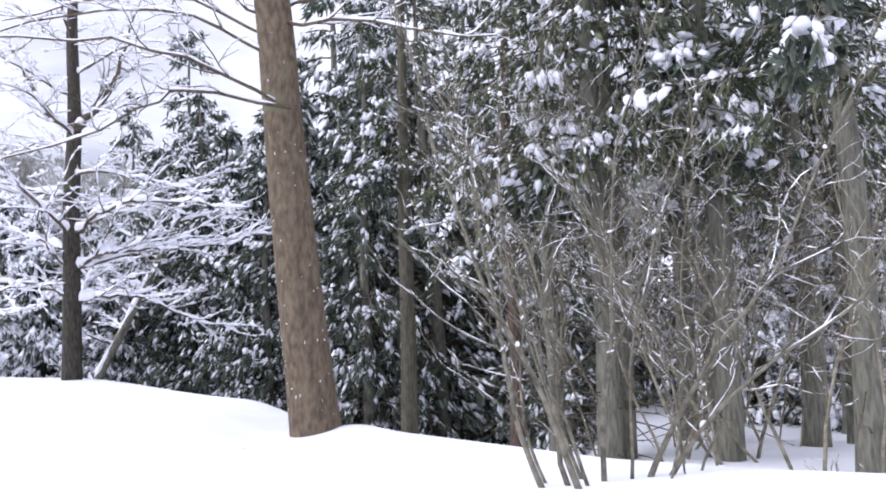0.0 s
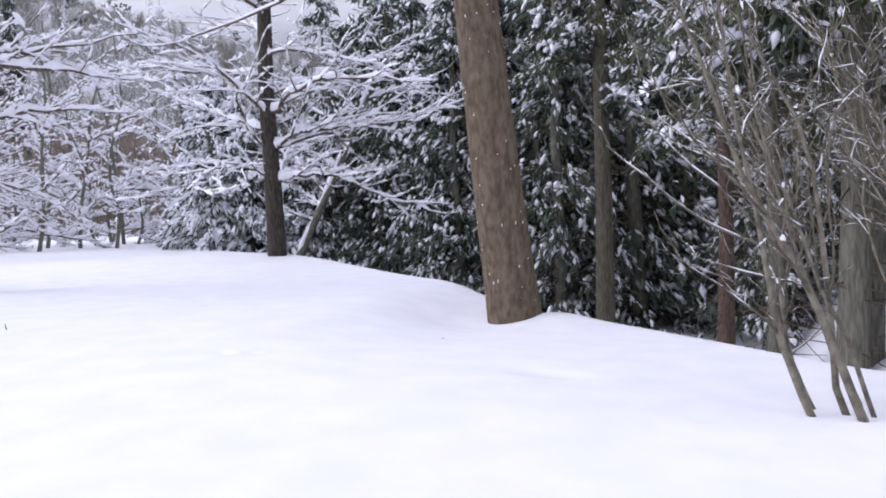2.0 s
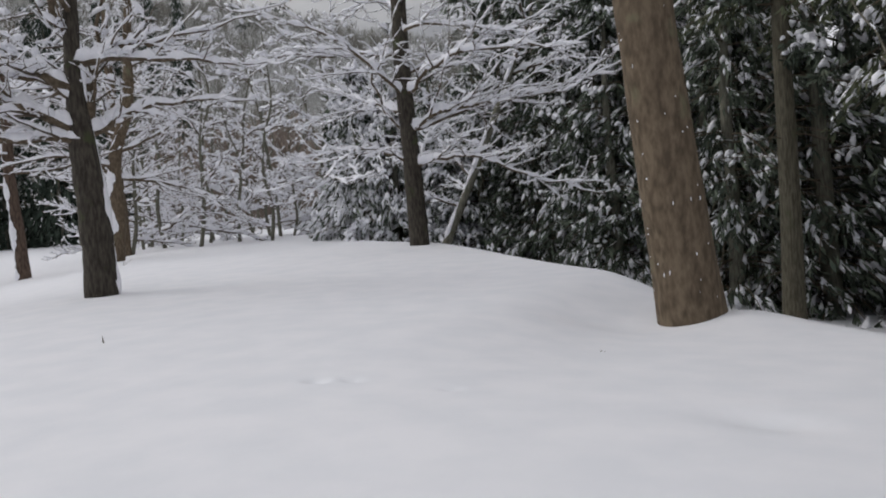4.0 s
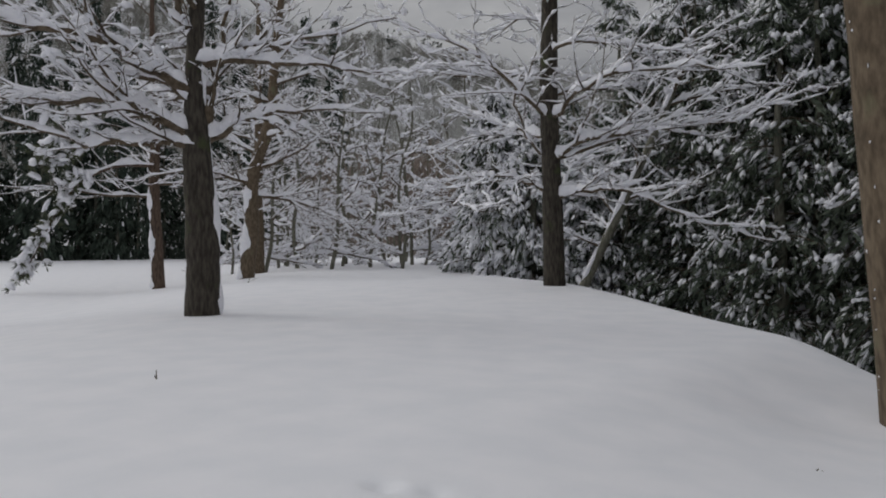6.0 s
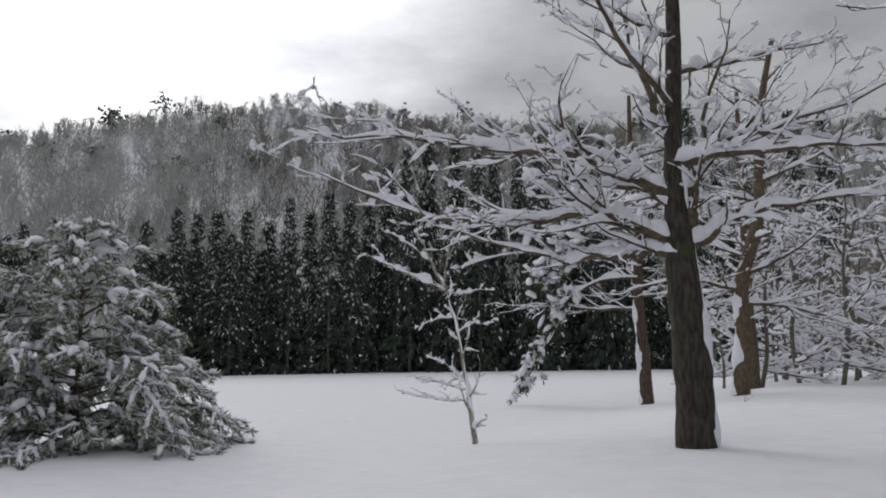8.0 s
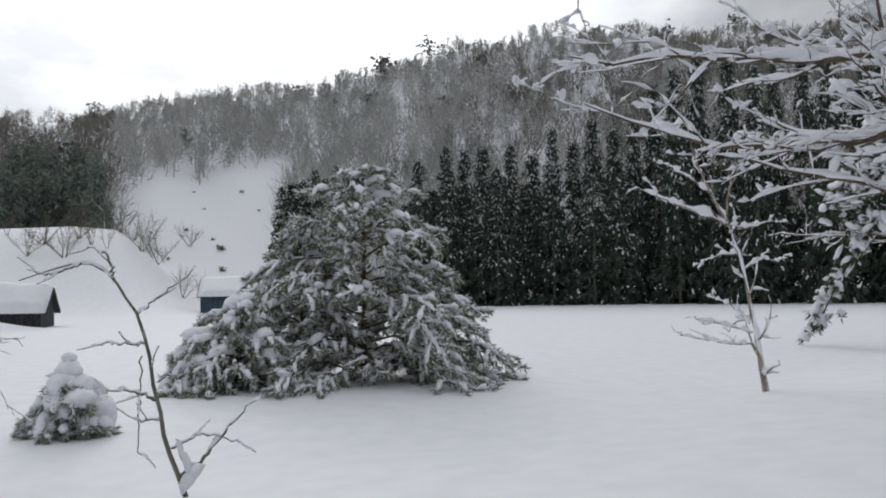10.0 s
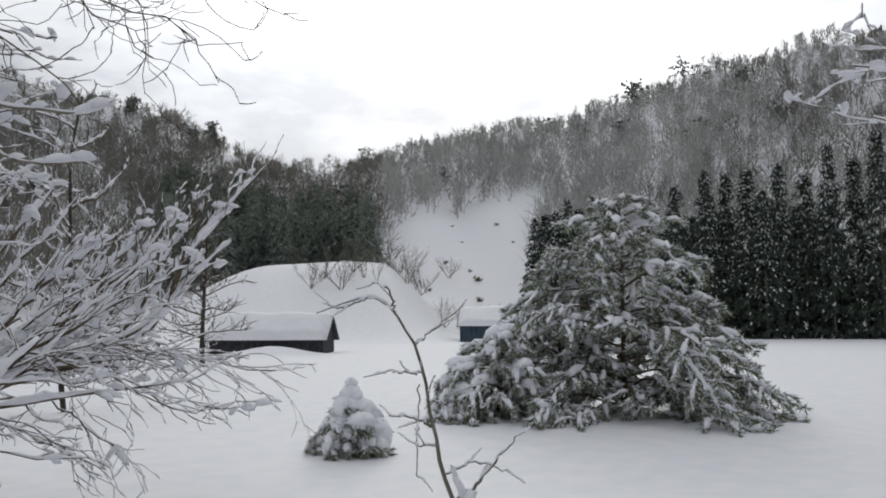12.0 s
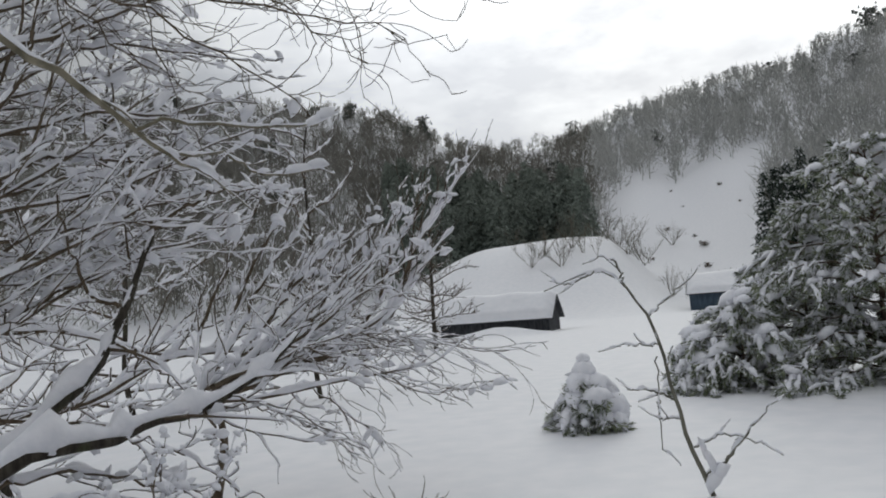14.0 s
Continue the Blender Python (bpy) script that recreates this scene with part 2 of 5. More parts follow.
def wave(x, y):
    return (np.sin(.9 * x + .4 * y + 1) * np.sin(.5 * x - .8 * y) * .5 + np.sin(2.1 * x - 1.3 * y + 2) * np.sin(1.7 * y + .6 * x) * .2
            + np.sin(.23 * x + .31 * y) * .6)
def height(x, y):
    x, y = np.asarray(x, float), np.asarray(y, float)
    u = (-x - y) * .707
    v = .696 * x + .717 * y - 5.35 + .8 * smooth(-1, 1.5, x)
    z = .08 - .38 * smooth(0, 5, u)
    z = z + .10 * np.exp(-((x + 8.3) ** 2 + (y - 15) ** 2) / 14)
    deep = .48 + 1.1 * (1 - smooth(.1, 1.3, x - .12 * (y - 8.6)))
    z = z - (deep * smooth(-.15, 3.1, v) + .5 * smooth(3.5, 12, v)) * smooth(-45, -25, -np.hypot(x, y))
    z = z - .23 * smooth(-3.6, -2.1, x) * smooth(4.5, 8.5, y) - .1 * np.exp(-((x - .2) ** 2 + (y - 5) ** 2) / 3) - .07 * np.exp(-((x + 2.7) ** 2 + (y - 8.5) ** 2) / .25)
    z = z + .05 * np.exp(-((x + 6.35) ** 2 + (y - 2.85) ** 2) / 1.2) + .16 * np.exp(-((x + 6.62) ** 2 + (y - 2.68) ** 2) / .3)
    z = z - .05 * np.exp(-((x + 4.3) ** 2 + (y - 11) ** 2) / 9) + .07 * np.exp(-((x + 1.72) ** 2 + (y - 8.75) ** 2) / .12)
    z = z + .008 * wave(x, y) * np.exp(-np.hypot(x + 3, y - 4) / 40)
    dx, dy = x - HX, y - HY
    r = np.hypot(dx, dy)
    az = np.degrees(np.arctan2(-dx, dy)) % 360
    H = np.interp(az, RIDGE_AZ, RIDGE_H)
    s = np.clip((r - 92) / 168, 0, 1)
    z = z + H * (s ** 1.25) * (1 + .05 * np.sin(az * .9) * np.sin(r * .05)) - np.clip(r - 260, 0, 400) * .06
    z = z + (8.7 - 0.1 * np.abs(az - 118.5)) * smooth(109.5, 116.2, az) * (1 - smooth(124, 137, az)) * smooth(56, 90, r) * (1 - smooth(88, 125, r))
    a, b = -.454 * (x + 36.84) + .891 * (y + 18.46), .891 * (x + 36.84) + .454 * (y + 18.46)
    z = z + .5 * np.exp(-((a - .2) / 1.7) ** 2 - ((b - 3.2) / 1.1) ** 2)
    return z


def ground_at(x, y):
    return float(height(x, y))


def build_ground():
    turns = 430
    radii = np.concatenate([[0.0], 0.25 * 1.026 ** np.arange(288)])
    radii = np.concatenate([radii, [500, 700, 1100, 2000, 4000]])
    a = np.arange(turns) * 2 * np.pi / turns
    rr, aa = np.meshgrid(radii[1:], a, indexing="ij")
    x, y = HX + rr * np.cos(aa), HY + rr * np.sin(aa)
    z = height(x, y)
    z = np.where(rr > 480, np.minimum(z, 30), z)
    # small dents, crumbs and half-filled tracks in the fresh snow
    for px, py, size, deep in ((-3.19, 5.5, .06, .03), (-3.03, 5.57, .05, .022), (-2.52, 5.61, .05, .02), (-1.2, 5.6, .2, .03), (-6.5, 3.9, .2, .05), (-7.4, 4.1, .2, .05), (-8.2, 4.4, .22, .05),
                               (-5.6, 3.6, .2, .025), (-4.6, 4.7, .12, .02), (-9.2, 4.7, .2, .05), (-10.3, 5.1, .22, .05), (-11.4, 5.6, .22, .05), (-4.2, 6.3, .07, .012)):
        z = z - deep * np.exp(-(((x - px) / size) ** 2 + ((y - py) / (size * .6)) ** 2)) + deep * .2 * np.exp(-(((x - px - size) / size) ** 2 + ((y - py - size * .8) / (size * .7)) ** 2))
    v = np.stack([x, y, z], -1).reshape(-1, 3)
    m = len(radii) - 1
    i, j = np.meshgrid(np.arange(m - 1), np.arange(turns), indexing="ij")
    k = (j + 1) % turns
    quads = np.stack([i * turns + j, (i + 1) * turns + j, (i + 1) * turns + k, i * turns + k], -1).reshape(-1, 4)
    v = np.concatenate([v, [[HX, HY, ground_at(HX, HY)]]])
    b = np.arange(turns)
    tris = np.stack([b, (b + 1) % turns, np.full(turns, m * turns)], -1)
    geo = Geo()
    geo.add(v, quads, tris)
    tagged(new("ground", geo.mesh("ground", SNOW)), "deep untouched snow over a rise, a field and wooded hills", "ground", kind="structure")


build_ground()


# ---- branches ----
def curve(points, n, rng=None, wobble=0.0):
    """A smooth line of n points through a few given ones."""
    p = np.asarray(points, float)
    if len(p) == 2:
        p = np.stack([p[0], (p[0] + p[1]) / 2, p[1]])
    e = np.concatenate([[2 * p[0] - p[1]], p, [2 * p[-1] - p[-2]]])
    out = []
    for s in np.linspace(0, len(p) - 1 - 1e-6, n):
        i, f = int(s), s - int(s)
        a, b, c, d = e[i], e[i + 1], e[i + 2], e[i + 3]
        out.append(0.5 * (2 * b + (c - a) * f + (2 * a - 5 * b + 4 * c - d) * f * f + (3 * b - a - 3 * c + d) * f ** 3))
    out = np.array(out)
    if rng is not None and wobble:
        step = rng.normal(size=out.shape) * wobble
        step[0] = 0
        out = out + step
    return out


def shoot(p, way, length, n, rng, wobble, lift):
    """A branch that wanders from p; lift bends it up (or down, below 0)."""
    d = np.array(way, float)
    d /= np.linalg.norm(d) + 1e-9
    out = [np.array(p, float)]
    for _ in range(n - 1):
        d = d + rng.normal(size=3) * wobble + (0, 0, lift)
        d /= np.linalg.norm(d)
        out.append(out[-1] + d * length / (n - 1))
    return np.array(out)


def sprout(p, r, level, style, rng, out):
    """Adds a line and all its side branches to out as (points, radii, level)."""
    out.append((p, r, level))
    if level >= style["levels"]:
        return
    seg = np.linalg.norm(np.diff(p, axis=0), axis=1)
    length = seg.sum()
    count = max(2, int(length * style["per_metre"][level]))
    t = np.gradient(p, axis=0)
    sign = 1
    for s in np.linspace(style["first"] if level else style["bare"], 0.97, count):
        s = min(0.99, max(0.05, s + rng.uniform(-.04, .04)))
        f = s * (len(p) - 1)
        i = min(int(f), len(p) - 2)
        base = p[i] + (p[i + 1] - p[i]) * (f - i)
        tan = t[i] / (np.linalg.norm(t[i]) + 1e-9)
        side = np.cross(tan, (0, 0, 1.0))
        side /= np.linalg.norm(side) + 1e-9
        sign = -sign
        if level == 2 and rng.random() < 0.4:
            continue
        ang = style["angle"] + rng.normal() * 0.18
        out_way = side * sign + np.array((0, 0, 1.0)) * rng.normal() * style["spread"] + np.array((0, 0, style["rise"]))
        way = tan * math.cos(ang) + out_way / np.linalg.norm(out_way) * math.sin(ang)
        ll = length * style["ratio"] * (1.05 - 0.6 * s) * rng.uniform(0.6, 1.25)
        if ll < style["shortest"]:
            ll = style["shortest"]
        rr = max(style["thin"], float(np.interp(f, np.arange(len(r)), r)) * 0.5)
        n = 8 if level == 0 else 6 if level == 1 else 4
        q = shoot(base, way, ll, n, rng, style["wobble"], style["lift"])
        sprout(q, np.linspace(rr, style["thin"] * 0.7, n), level + 1, style, rng, out)


def snow_on(geo, p, r, rng, amount, most=0.10, sides=6, grain=0.09):
    """A lumpy ridge of snow along the top of a branch, thin where the branch is steep."""
    n = max(len(p) + 1, int(np.linalg.norm(np.diff(p, axis=0), axis=1).sum() / grain))
    n = min(n, 26)
    s = np.linspace(0, len(p) - 1, n)
    pp = np.stack([np.interp(s, np.arange(len(p)), p[:, k]) for k in range(3)], 1)
    rr = np.interp(s, np.arange(len(p)), r)
    t = np.gradient(pp, axis=0)
    flat = np.sqrt(np.clip(1 - (t[:, 2] / (np.linalg.norm(t, axis=1) + 1e-9)) ** 2, 0, 1))
    keep = np.clip((flat - 0.3) / 0.4, 0, 1)
    bump = 0.55 + 0.45 * np.sin(np.cumsum(rng.uniform(0.5, 2.0, n)) + rng.uniform(0, 6)) + rng.normal(size=n) * 0.2
    h = np.clip((0.0055 + rr * 0.85) * amount, 0.003, most) * np.clip(bump, 0.38, 1.25) * keep
    if rr[0] < 0.03:
        h = h * np.where(np.sin(np.cumsum(rng.uniform(0.1, 0.7, n)) + rng.uniform(0, 6)) > -0.80, 1.0, 0.25)
    h[0] *= 0.5
    h[-1] *= 0.45
    if h.max() < 0.004:
        return
    h = np.maximum(h, 0.0008)
    geo.tube(pp + np.stack([np.zeros(n), np.zeros(n), rr * 0.55 + h * 0.55], 1), np.minimum(rr, h * 2) * 0.55 + h * 0.38, h, sides, closed=True)


def dress(parent, lines, rng, bark, snow, name="limb", most=0.10, limb_sides=7, label="", grain=0.09, pads=0.0):
    """A limb with its side branches as one part, and the snow that lies on it as a part of that."""
    wood, white = Geo(), Geo()
    for p, r, level in lines:
        wood.tube(p, r, sides=limb_sides if level == 0 else 5 if level == 1 else 3, closed=level < 2)
        if snow and rng.random() < (1.0 if level < 2 else 0.85):
            snow_on(white, p, r, rng, snow * (1.0 if level == 0 else 1.1 if level == 1 else 1.15), most, 6 if level == 0 else 5 if level == 1 else 3, grain)
    # flat cushions of snow bridging the forks
    forks = [(p[0] + (p[1] - p[0]) * rng.random() * 1.5, p[1] - p[0]) for p, _, level in lines if level and rng.random() < pads]
    if forks:
        c, w, m = np.array([f[0] for f in forks]), np.array([f[1] for f in forks]) * (1, 1, 0.5), len(forks)
        for _ in range(3):
            b = (0.35 + 0.75 * rng.random(m) ** 1.7)[:, None]
            white.lumps(c + rng.normal(size=(m, 3)) * (0.05, 0.05, 0.012) + (0, 0, 0.012), w + rng.normal(size=(m, 3)) * 0.04, np.array([[0.075, 0.05, 0.036]]) * b * rng.uniform(0.7, 1.3, (m, 3)), rng, 8)
    limb = part(name, wood, bark, parent, label)
    if white.n:
        tagged(part("snow", white, SNOW_CLUMP, limb, "white snow lying along the branches"), kind="stuff")
    return limb


def trunk_geo(p, r, rng, sides=14, flare=0.25, knots=0.03):
    """A trunk that swells at its foot, slightly out of round."""
    geo = Geo()
    n = max(12, 3 * len(p))
    q = curve(p, n)
    s = np.linspace(0, len(p) - 1, n)
    rr = np.interp(s, np.arange(len(p)), r)
    d = np.concatenate([[0], np.cumsum(np.linalg.norm(np.diff(q, axis=0), axis=1))])
    rr = rr * (1 + flare * np.exp(-d / 0.35)) * (1 + rng.normal(size=n) * knots)
    geo.tube(q, rr, rr * rng.uniform(0.93, 1.05, n), sides)
    return geo


def plaster(parent, line, r, az, lo, hi, rng, wide=0.5, thick=0.03):
    """A strip of wind-blown snow down one side of a trunk; az: the way it faces, in degrees from +x."""
    geo = Geo()
    n = 30
    s = np.linspace(lo, hi, n)
    p = np.stack([np.interp(s, line[:, 2], line[:, k]) for k in (0, 1)] + [s], 1)
    rr = np.interp(s, line[:, 2], r)
    k = np.clip(0.6 + 0.6 * np.sin(np.cumsum(rng.uniform(0.15, 0.9, n)) + 0.6) + rng.normal(size=n) * 0.16, 0.03, 1.3)
    k[0] = k[-1] = 0.1
    a = radians(az) + np.linspace(-1, 1, 7)[None] * (wide * k)[:, None]
    bulge = rr[:, None] * 0.96 + thick * k[:, None] * np.cos(np.linspace(-1, 1, 7) * 1.45)[None]
    v = np.stack([p[:, :1] + np.cos(a) * bulge, p[:, 1:2] + np.sin(a) * bulge, np.repeat(s[:, None], 7, 1)], -1)
    i, j = np.meshgrid(np.arange(n - 1), np.arange(6), indexing="ij")
    i, j = i.ravel(), j.ravel()
    geo.add(v.reshape(-1, 3), np.stack([i * 7 + j, i * 7 + j + 1, (i + 1) * 7 + j + 1, (i + 1) * 7 + j], -1))
    return part("blown_snow", geo, SNOW_CLUMP, parent, "snow plastered on one side of the bark")


WIDE = dict(levels=3, per_metre=(4.2, 4.6, 4.6), bare=0.12, first=0.15, angle=0.75, spread=0.35, rise=0.12, ratio=0.42, shortest=0.12, thin=0.004, wobble=0.15, lift=0.015)
MIDDLE = dict(WIDE, levels=2, per_metre=(4.4, 4.0), thin=0.008, shortest=0.25, ratio=0.45)
ARCH = dict(WIDE, per_metre=(5.0, 5.2, 5.5), lift=-0.02, spread=0.6, thin=0.0035, ratio=0.42, wobble=0.17)
SHRUB = dict(levels=3, per_metre=(4.2, 4.6, 4.5), bare=0.16, first=0.12, angle=0.55, spread=0.9, rise=0.3, ratio=0.40, shortest=0.12, thin=0.0032, wobble=0.12, lift=0.05)


# ---- broad-crowned trees near the path ----
def leaning_trunk():
    base = np.array((-2.09, 8.78, -0.45))
    rng = np.random.default_rng(11)
    tree = thing("leaning_tree", base, "leaning brown-barked tree with snow specks on its trunk", "tree")
    line = np.array([(-2.06, 8.80, -0.45), (-2.09, 8.78, -0.18), (-2.19, 8.66, 1.0), (-2.28, 8.55, 2.23), (-2.34, 8.46, 3.2), (-2.42, 8.36, 4.4), (-2.7, 8.2, 6.5), (-2.9, 8.1, 8.5)]) - base
    trunk = part("trunk", trunk_geo(line, (0.27, 0.262, 0.235, 0.215, 0.20, 0.185, 0.15, 0.11), rng, 20, 0.10, 0.012), BARK_BROWN, tree)
    specks = Geo()
    n = 60
    s = 1.1 + 3.6 * rng.random(n) ** 1.4
    c = np.stack([np.interp(s, np.arange(8), line[:, k]) for k in range(3)], 1)
    rad = np.interp(s, np.arange(8), (0.27, 0.262, 0.235, 0.215, 0.20, 0.185, 0.15, 0.11))
    a = rng.uniform(-2.9, 0.2, n)
    c = c + np.stack([np.cos(a), np.sin(a), np.zeros(n)], 1) * rad[:, None]
    specks.lumps(c, np.stack([np.zeros(n) + .02, np.zeros(n), np.ones(n)], 1), np.stack([.005 + .018 * rng.random(n) ** 2.5, .004 + .009 * rng.random(n) ** 2, rng.uniform(.004, .009, n)], 1), rng, 5)
    tagged(part("snow_specks", specks, SNOW_CLUMP, trunk, "blown snow stuck to the bark"), kind="stuff")
    limbs = [([(-2.34, 8.29, 3.19), (-2.91, 7.92, 3.46), (-3.74, 7.64, 3.66), (-4.9, 7.37, 3.64)], 0.021),
             ([(-2.2, 8.3, 3.14), (-3.1, 7.83, 3.22), (-3.46, 7.54, 2.92), (-4.54, 7.21, 2.42)], 0.020),
             ([(-2.25, 8.3, 4.04), (-1.44, 8.17, 3.94), (-0.08, 8.09, 3.71)], 0.020),
             ([(-2.5, 8.3, 4.3), (-3.2, 8.0, 4.7), (-4.2, 7.7, 5.2)], 0.027), ([(-2.4, 8.4, 4.0), (-3.0, 8.9, 4.6), (-3.8, 9.4, 5.1)], 0.024),
             ([(-2.5, 8.3, 4.7), (-1.6, 8.0, 5.2), (-0.7, 7.6, 5.5)], 0.026), ([(-2.45, 8.3, 4.5), (-2.7, 7.5, 5.0), (-3.0, 6.7, 5.4)], 0.024),
             ([(-2.4, 8.35, 3.7), (-3.2, 8.2, 4.1), (-4.1, 8.1, 4.2), (-5.2, 8.0, 4.0)], 0.021), ([(-2.4, 8.35, 3.9), (-3.3, 8.5, 4.4), (-4.5, 8.8, 4.7), (-5.8, 9.1, 4.6)], 0.021),
             ([(-2.4, 8.35, 4.2), (-1.9, 8.7, 4.5), (-1.2, 9.2, 4.6)], 0.025)]
    for points, r in limbs:
        lines = []
        sprout(curve(points, 10, rng, 0.02) - base, np.linspace(r, 0.008, 10), 0, dict(WIDE, levels=3, per_metre=(3.4, 3.8, 3.4), bare=0.2, ratio=0.40, wobble=0.18), rng, lines)
        dress(tree, lines, rng, TWIG, 1.5)


def snowy_tree(name, foot, lean, tall, r, limbs, rng, bark, label, group, style=WIDE, extra=(), snow=1.5, bare_to=1.4, grain=0.09, blown=None, limb_r=0.24, crook=0.03, most=0.10, wide=0.5, pads=0.0, fork=0.0):
    """A straight tree with nearly level, snow-laden limbs from bare_to upwards."""
    base = np.array((foot[0], foot[1], ground_at(*foot) - 0.3))
    tree = thing(name, base, label, "tree", group)
    h = np.linspace(0, tall, 19 if fork else 7)
    line = np.stack([lean[0] * (h / tall) + crook * np.sin(h * 1.7), lean[1] * (h / tall) + crook * np.sin(h * 1.3 + 1), h], 1)
    radii = r * (1.02 - 0.75 * (h / tall) ** 1.1) * (1 - 0.3 * smooth(fork - 0.2, fork + 0.35, h) if fork else 1)
    trunk = part("trunk", trunk_geo(line, radii, rng, 14, 0.08, 0.03), bark, tree)
    if blown is not None:
        plaster(trunk, line, radii * 1.03, blown, 0.25, bare_to + 0.6, rng, wide, 0.03 if wide < 0.6 else 0.05)
    turn = rng.uniform(0, 6.28)
    for k in range(limbs):
        f = k / max(1, limbs - 1)
        z = 0.3 + bare_to + (tall - 0.8 - bare_to) * f ** 1.15
        turn += 2.4 + rng.normal() * 0.3
        at = np.array([np.interp(z, h, line[:, 0]), np.interp(z, h, line[:, 1]), z])
        length = (0.40 * tall) * (1.0 - 0.62 * f) * rng.uniform(0.75, 1.15)
        up = 0.18 + 0.5 * f + rng.normal() * 0.08
        way = np.array((math.cos(turn), math.sin(turn), up))
        lines = []
        n = 13
        rr = r * (limb_r - 0.10 * f)
        sprout(shoot(at, way, length, n, rng, 0.11, -0.015 + 0.02 * f), np.linspace(rr, style["thin"] * 1.2, n), 0, style, rng, lines)
        if bare_to > 1.2:
            lines = [q for q in lines if q[0][:, 2].min() > 1.15]
        if lines:
            dress(tree, lines, rng, TWIG, snow, most=most, grain=grain, pads=pads)
    for points, rr in extra:
        lines = []
        sprout(curve(points, 14, rng, 0.03) - base, np.linspace(rr * 0.8, 0.006, 14), 0, style, rng, lines)
        limb = dress(tree, lines, rng, TWIG, snow, most=most, pads=pads)
        if fork and points[1][2] - points[0][2] < 0.4:
            wedge, line = Geo(), lines[0][0]
            n = 3
            wedge.lumps(line[[1, 2, 3]] + (0, 0, 0.05), line[[2, 3, 4]] - line[[1, 2, 3]], np.array([(0.14, 0.085, 0.12), (0.15, 0.08, 0.09), (0.13, 0.06, 0.07)]) * rng.uniform(0.8, 1.15, (n, 1)), rng, 9)
            tagged(part("fork_snow", wedge, SNOW_CLUMP, limb, "wedge of snow filling the fork"), kind="stuff")
    return tree


leaning_trunk()
# the forked tree on the rise
B = (-9.0, 8.69)
snowy_tree("forked_tree", B, (0.0, 0.0), 7.0, 0.195, 10, np.random.default_rng(5), BARK_DARK, "dark-trunked tree with level limbs under thick snow", "snow-laden trees by the path", extra=(
    ([(-9.0, 8.68, 2.50), (-9.27, 8.12, 2.86), (-9.43, 7.66, 3.02), (-9.76, 6.44, 3.12), (-9.88, 5.0, 3.25)], 0.085),
    ([(-9.0, 8.68, 1.98), (-9.22, 8.10, 2.33), (-9.38, 7.51, 2.36), (-9.67, 6.41, 2.31), (-9.68, 5.19, 2.73)], 0.075),
    ([(-9.0, 8.68, 1.92), (-9.29, 8.13, 1.99), (-9.51, 7.57, 1.92), (-9.86, 6.30, 2.33)], 0.055),
    ([(-9.0, 8.68, 2.45), (-9.42, 8.34, 2.72), (-9.80, 7.98, 2.81), (-10.08, 7.76, 3.13)], 0.05),
    ([(-9.0, 8.70, 1.95), (-8.75, 9.16, 2.29), (-8.52, 9.53, 2.37), (-7.81, 10.43, 2.42)], 0.065),
    ([(-9.0, 8.70, 2.82), (-8.72, 9.07, 3.05), (-8.41, 9.44, 3.13), (-7.50, 10.29, 3.45)], 0.06),
    ([(-9.0, 8.70, 2.0), (-9.0, 8.80, 2.5), (-8.97, 8.95, 3.0), (-8.83, 9.30, 4.4)], 0.10),
    ([(-9.0, 8.68, 3.0), (-9.06, 8.50, 3.5), (-9.2, 8.20, 4.6)], 0.09),
    ([(-9.0, 8.68, 2.3), (-9.5, 8.9, 2.6), (-10.3, 9.1, 2.7), (-11.3, 9.2, 3.0)], 0.05)), snow=2.5, most=0.11, pads=0.22, bare_to=2.75, blown=48, limb_r=0.2, fork=2.35)
# the tree on the crest, with a long low branch
C = (-8.06, 14.68)
snowy_tree("crest_tree", C, (-0.25, 0.1), 10.5, 0.185, 22, np.random.default_rng(8), BARK_DARK, "slim dark-trunked tree with level snowy branches on a crest", "snow-laden trees by the path", extra=(
    ([(-8.1, 14.66, 1.55), (-7.2, 14.9, 1.75), (-6.2, 15.3, 1.35), (-4.95, 15.8, 0.85)], 0.045),
    ([(-8.1, 14.66, 2.2), (-7.2, 15.0, 2.6), (-5.9, 15.8, 2.75), (-4.3, 16.8, 3.3)], 0.055),
    ([(-8.1, 14.66, 2.2), (-8.45, 14.4, 2.7), (-8.6, 14.3, 3.4), (-8.3, 14.2, 3.6)], 0.035),
    ([(-8.1, 14.66, 2.9), (-7.2, 14.4, 3.3), (-6.0, 14.4, 3.4), (-4.6, 14.4, 3.2)], 0.05),
    ([(-8.15, 14.7, 4.9), (-7.8, 14.8, 5.3), (-7.4, 14.9, 6.2), (-7.0, 15.0, 7.6)], 0.11),
    ([(-8.15, 14.7, 4.9), (-8.6, 14.6, 5.2), (-9.0, 14.5, 5.9), (-9.4, 14.4, 6.8)], 0.07),
    ([(-8.1, 14.66, 1.7), (-8.9, 14.2, 2.0), (-9.8, 13.6, 1.9)], 0.035)), snow=3.0, most=0.105, pads=0.08, bare_to=1.5, limb_r=0.2)

# the group beyond the forked tree
snowy_tree("snowy_tree", (-18.6, 16.3), (0.85, 1.05), 9.0, 0.22, 14, np.random.default_rng(21), BARK_BROWN, "tree with a bent trunk, one side plastered white with snow", "trees beyond the rise", MIDDLE, snow=2.4, bare_to=2.2, grain=0.16, blown=258, crook=0.10, wide=0.95)
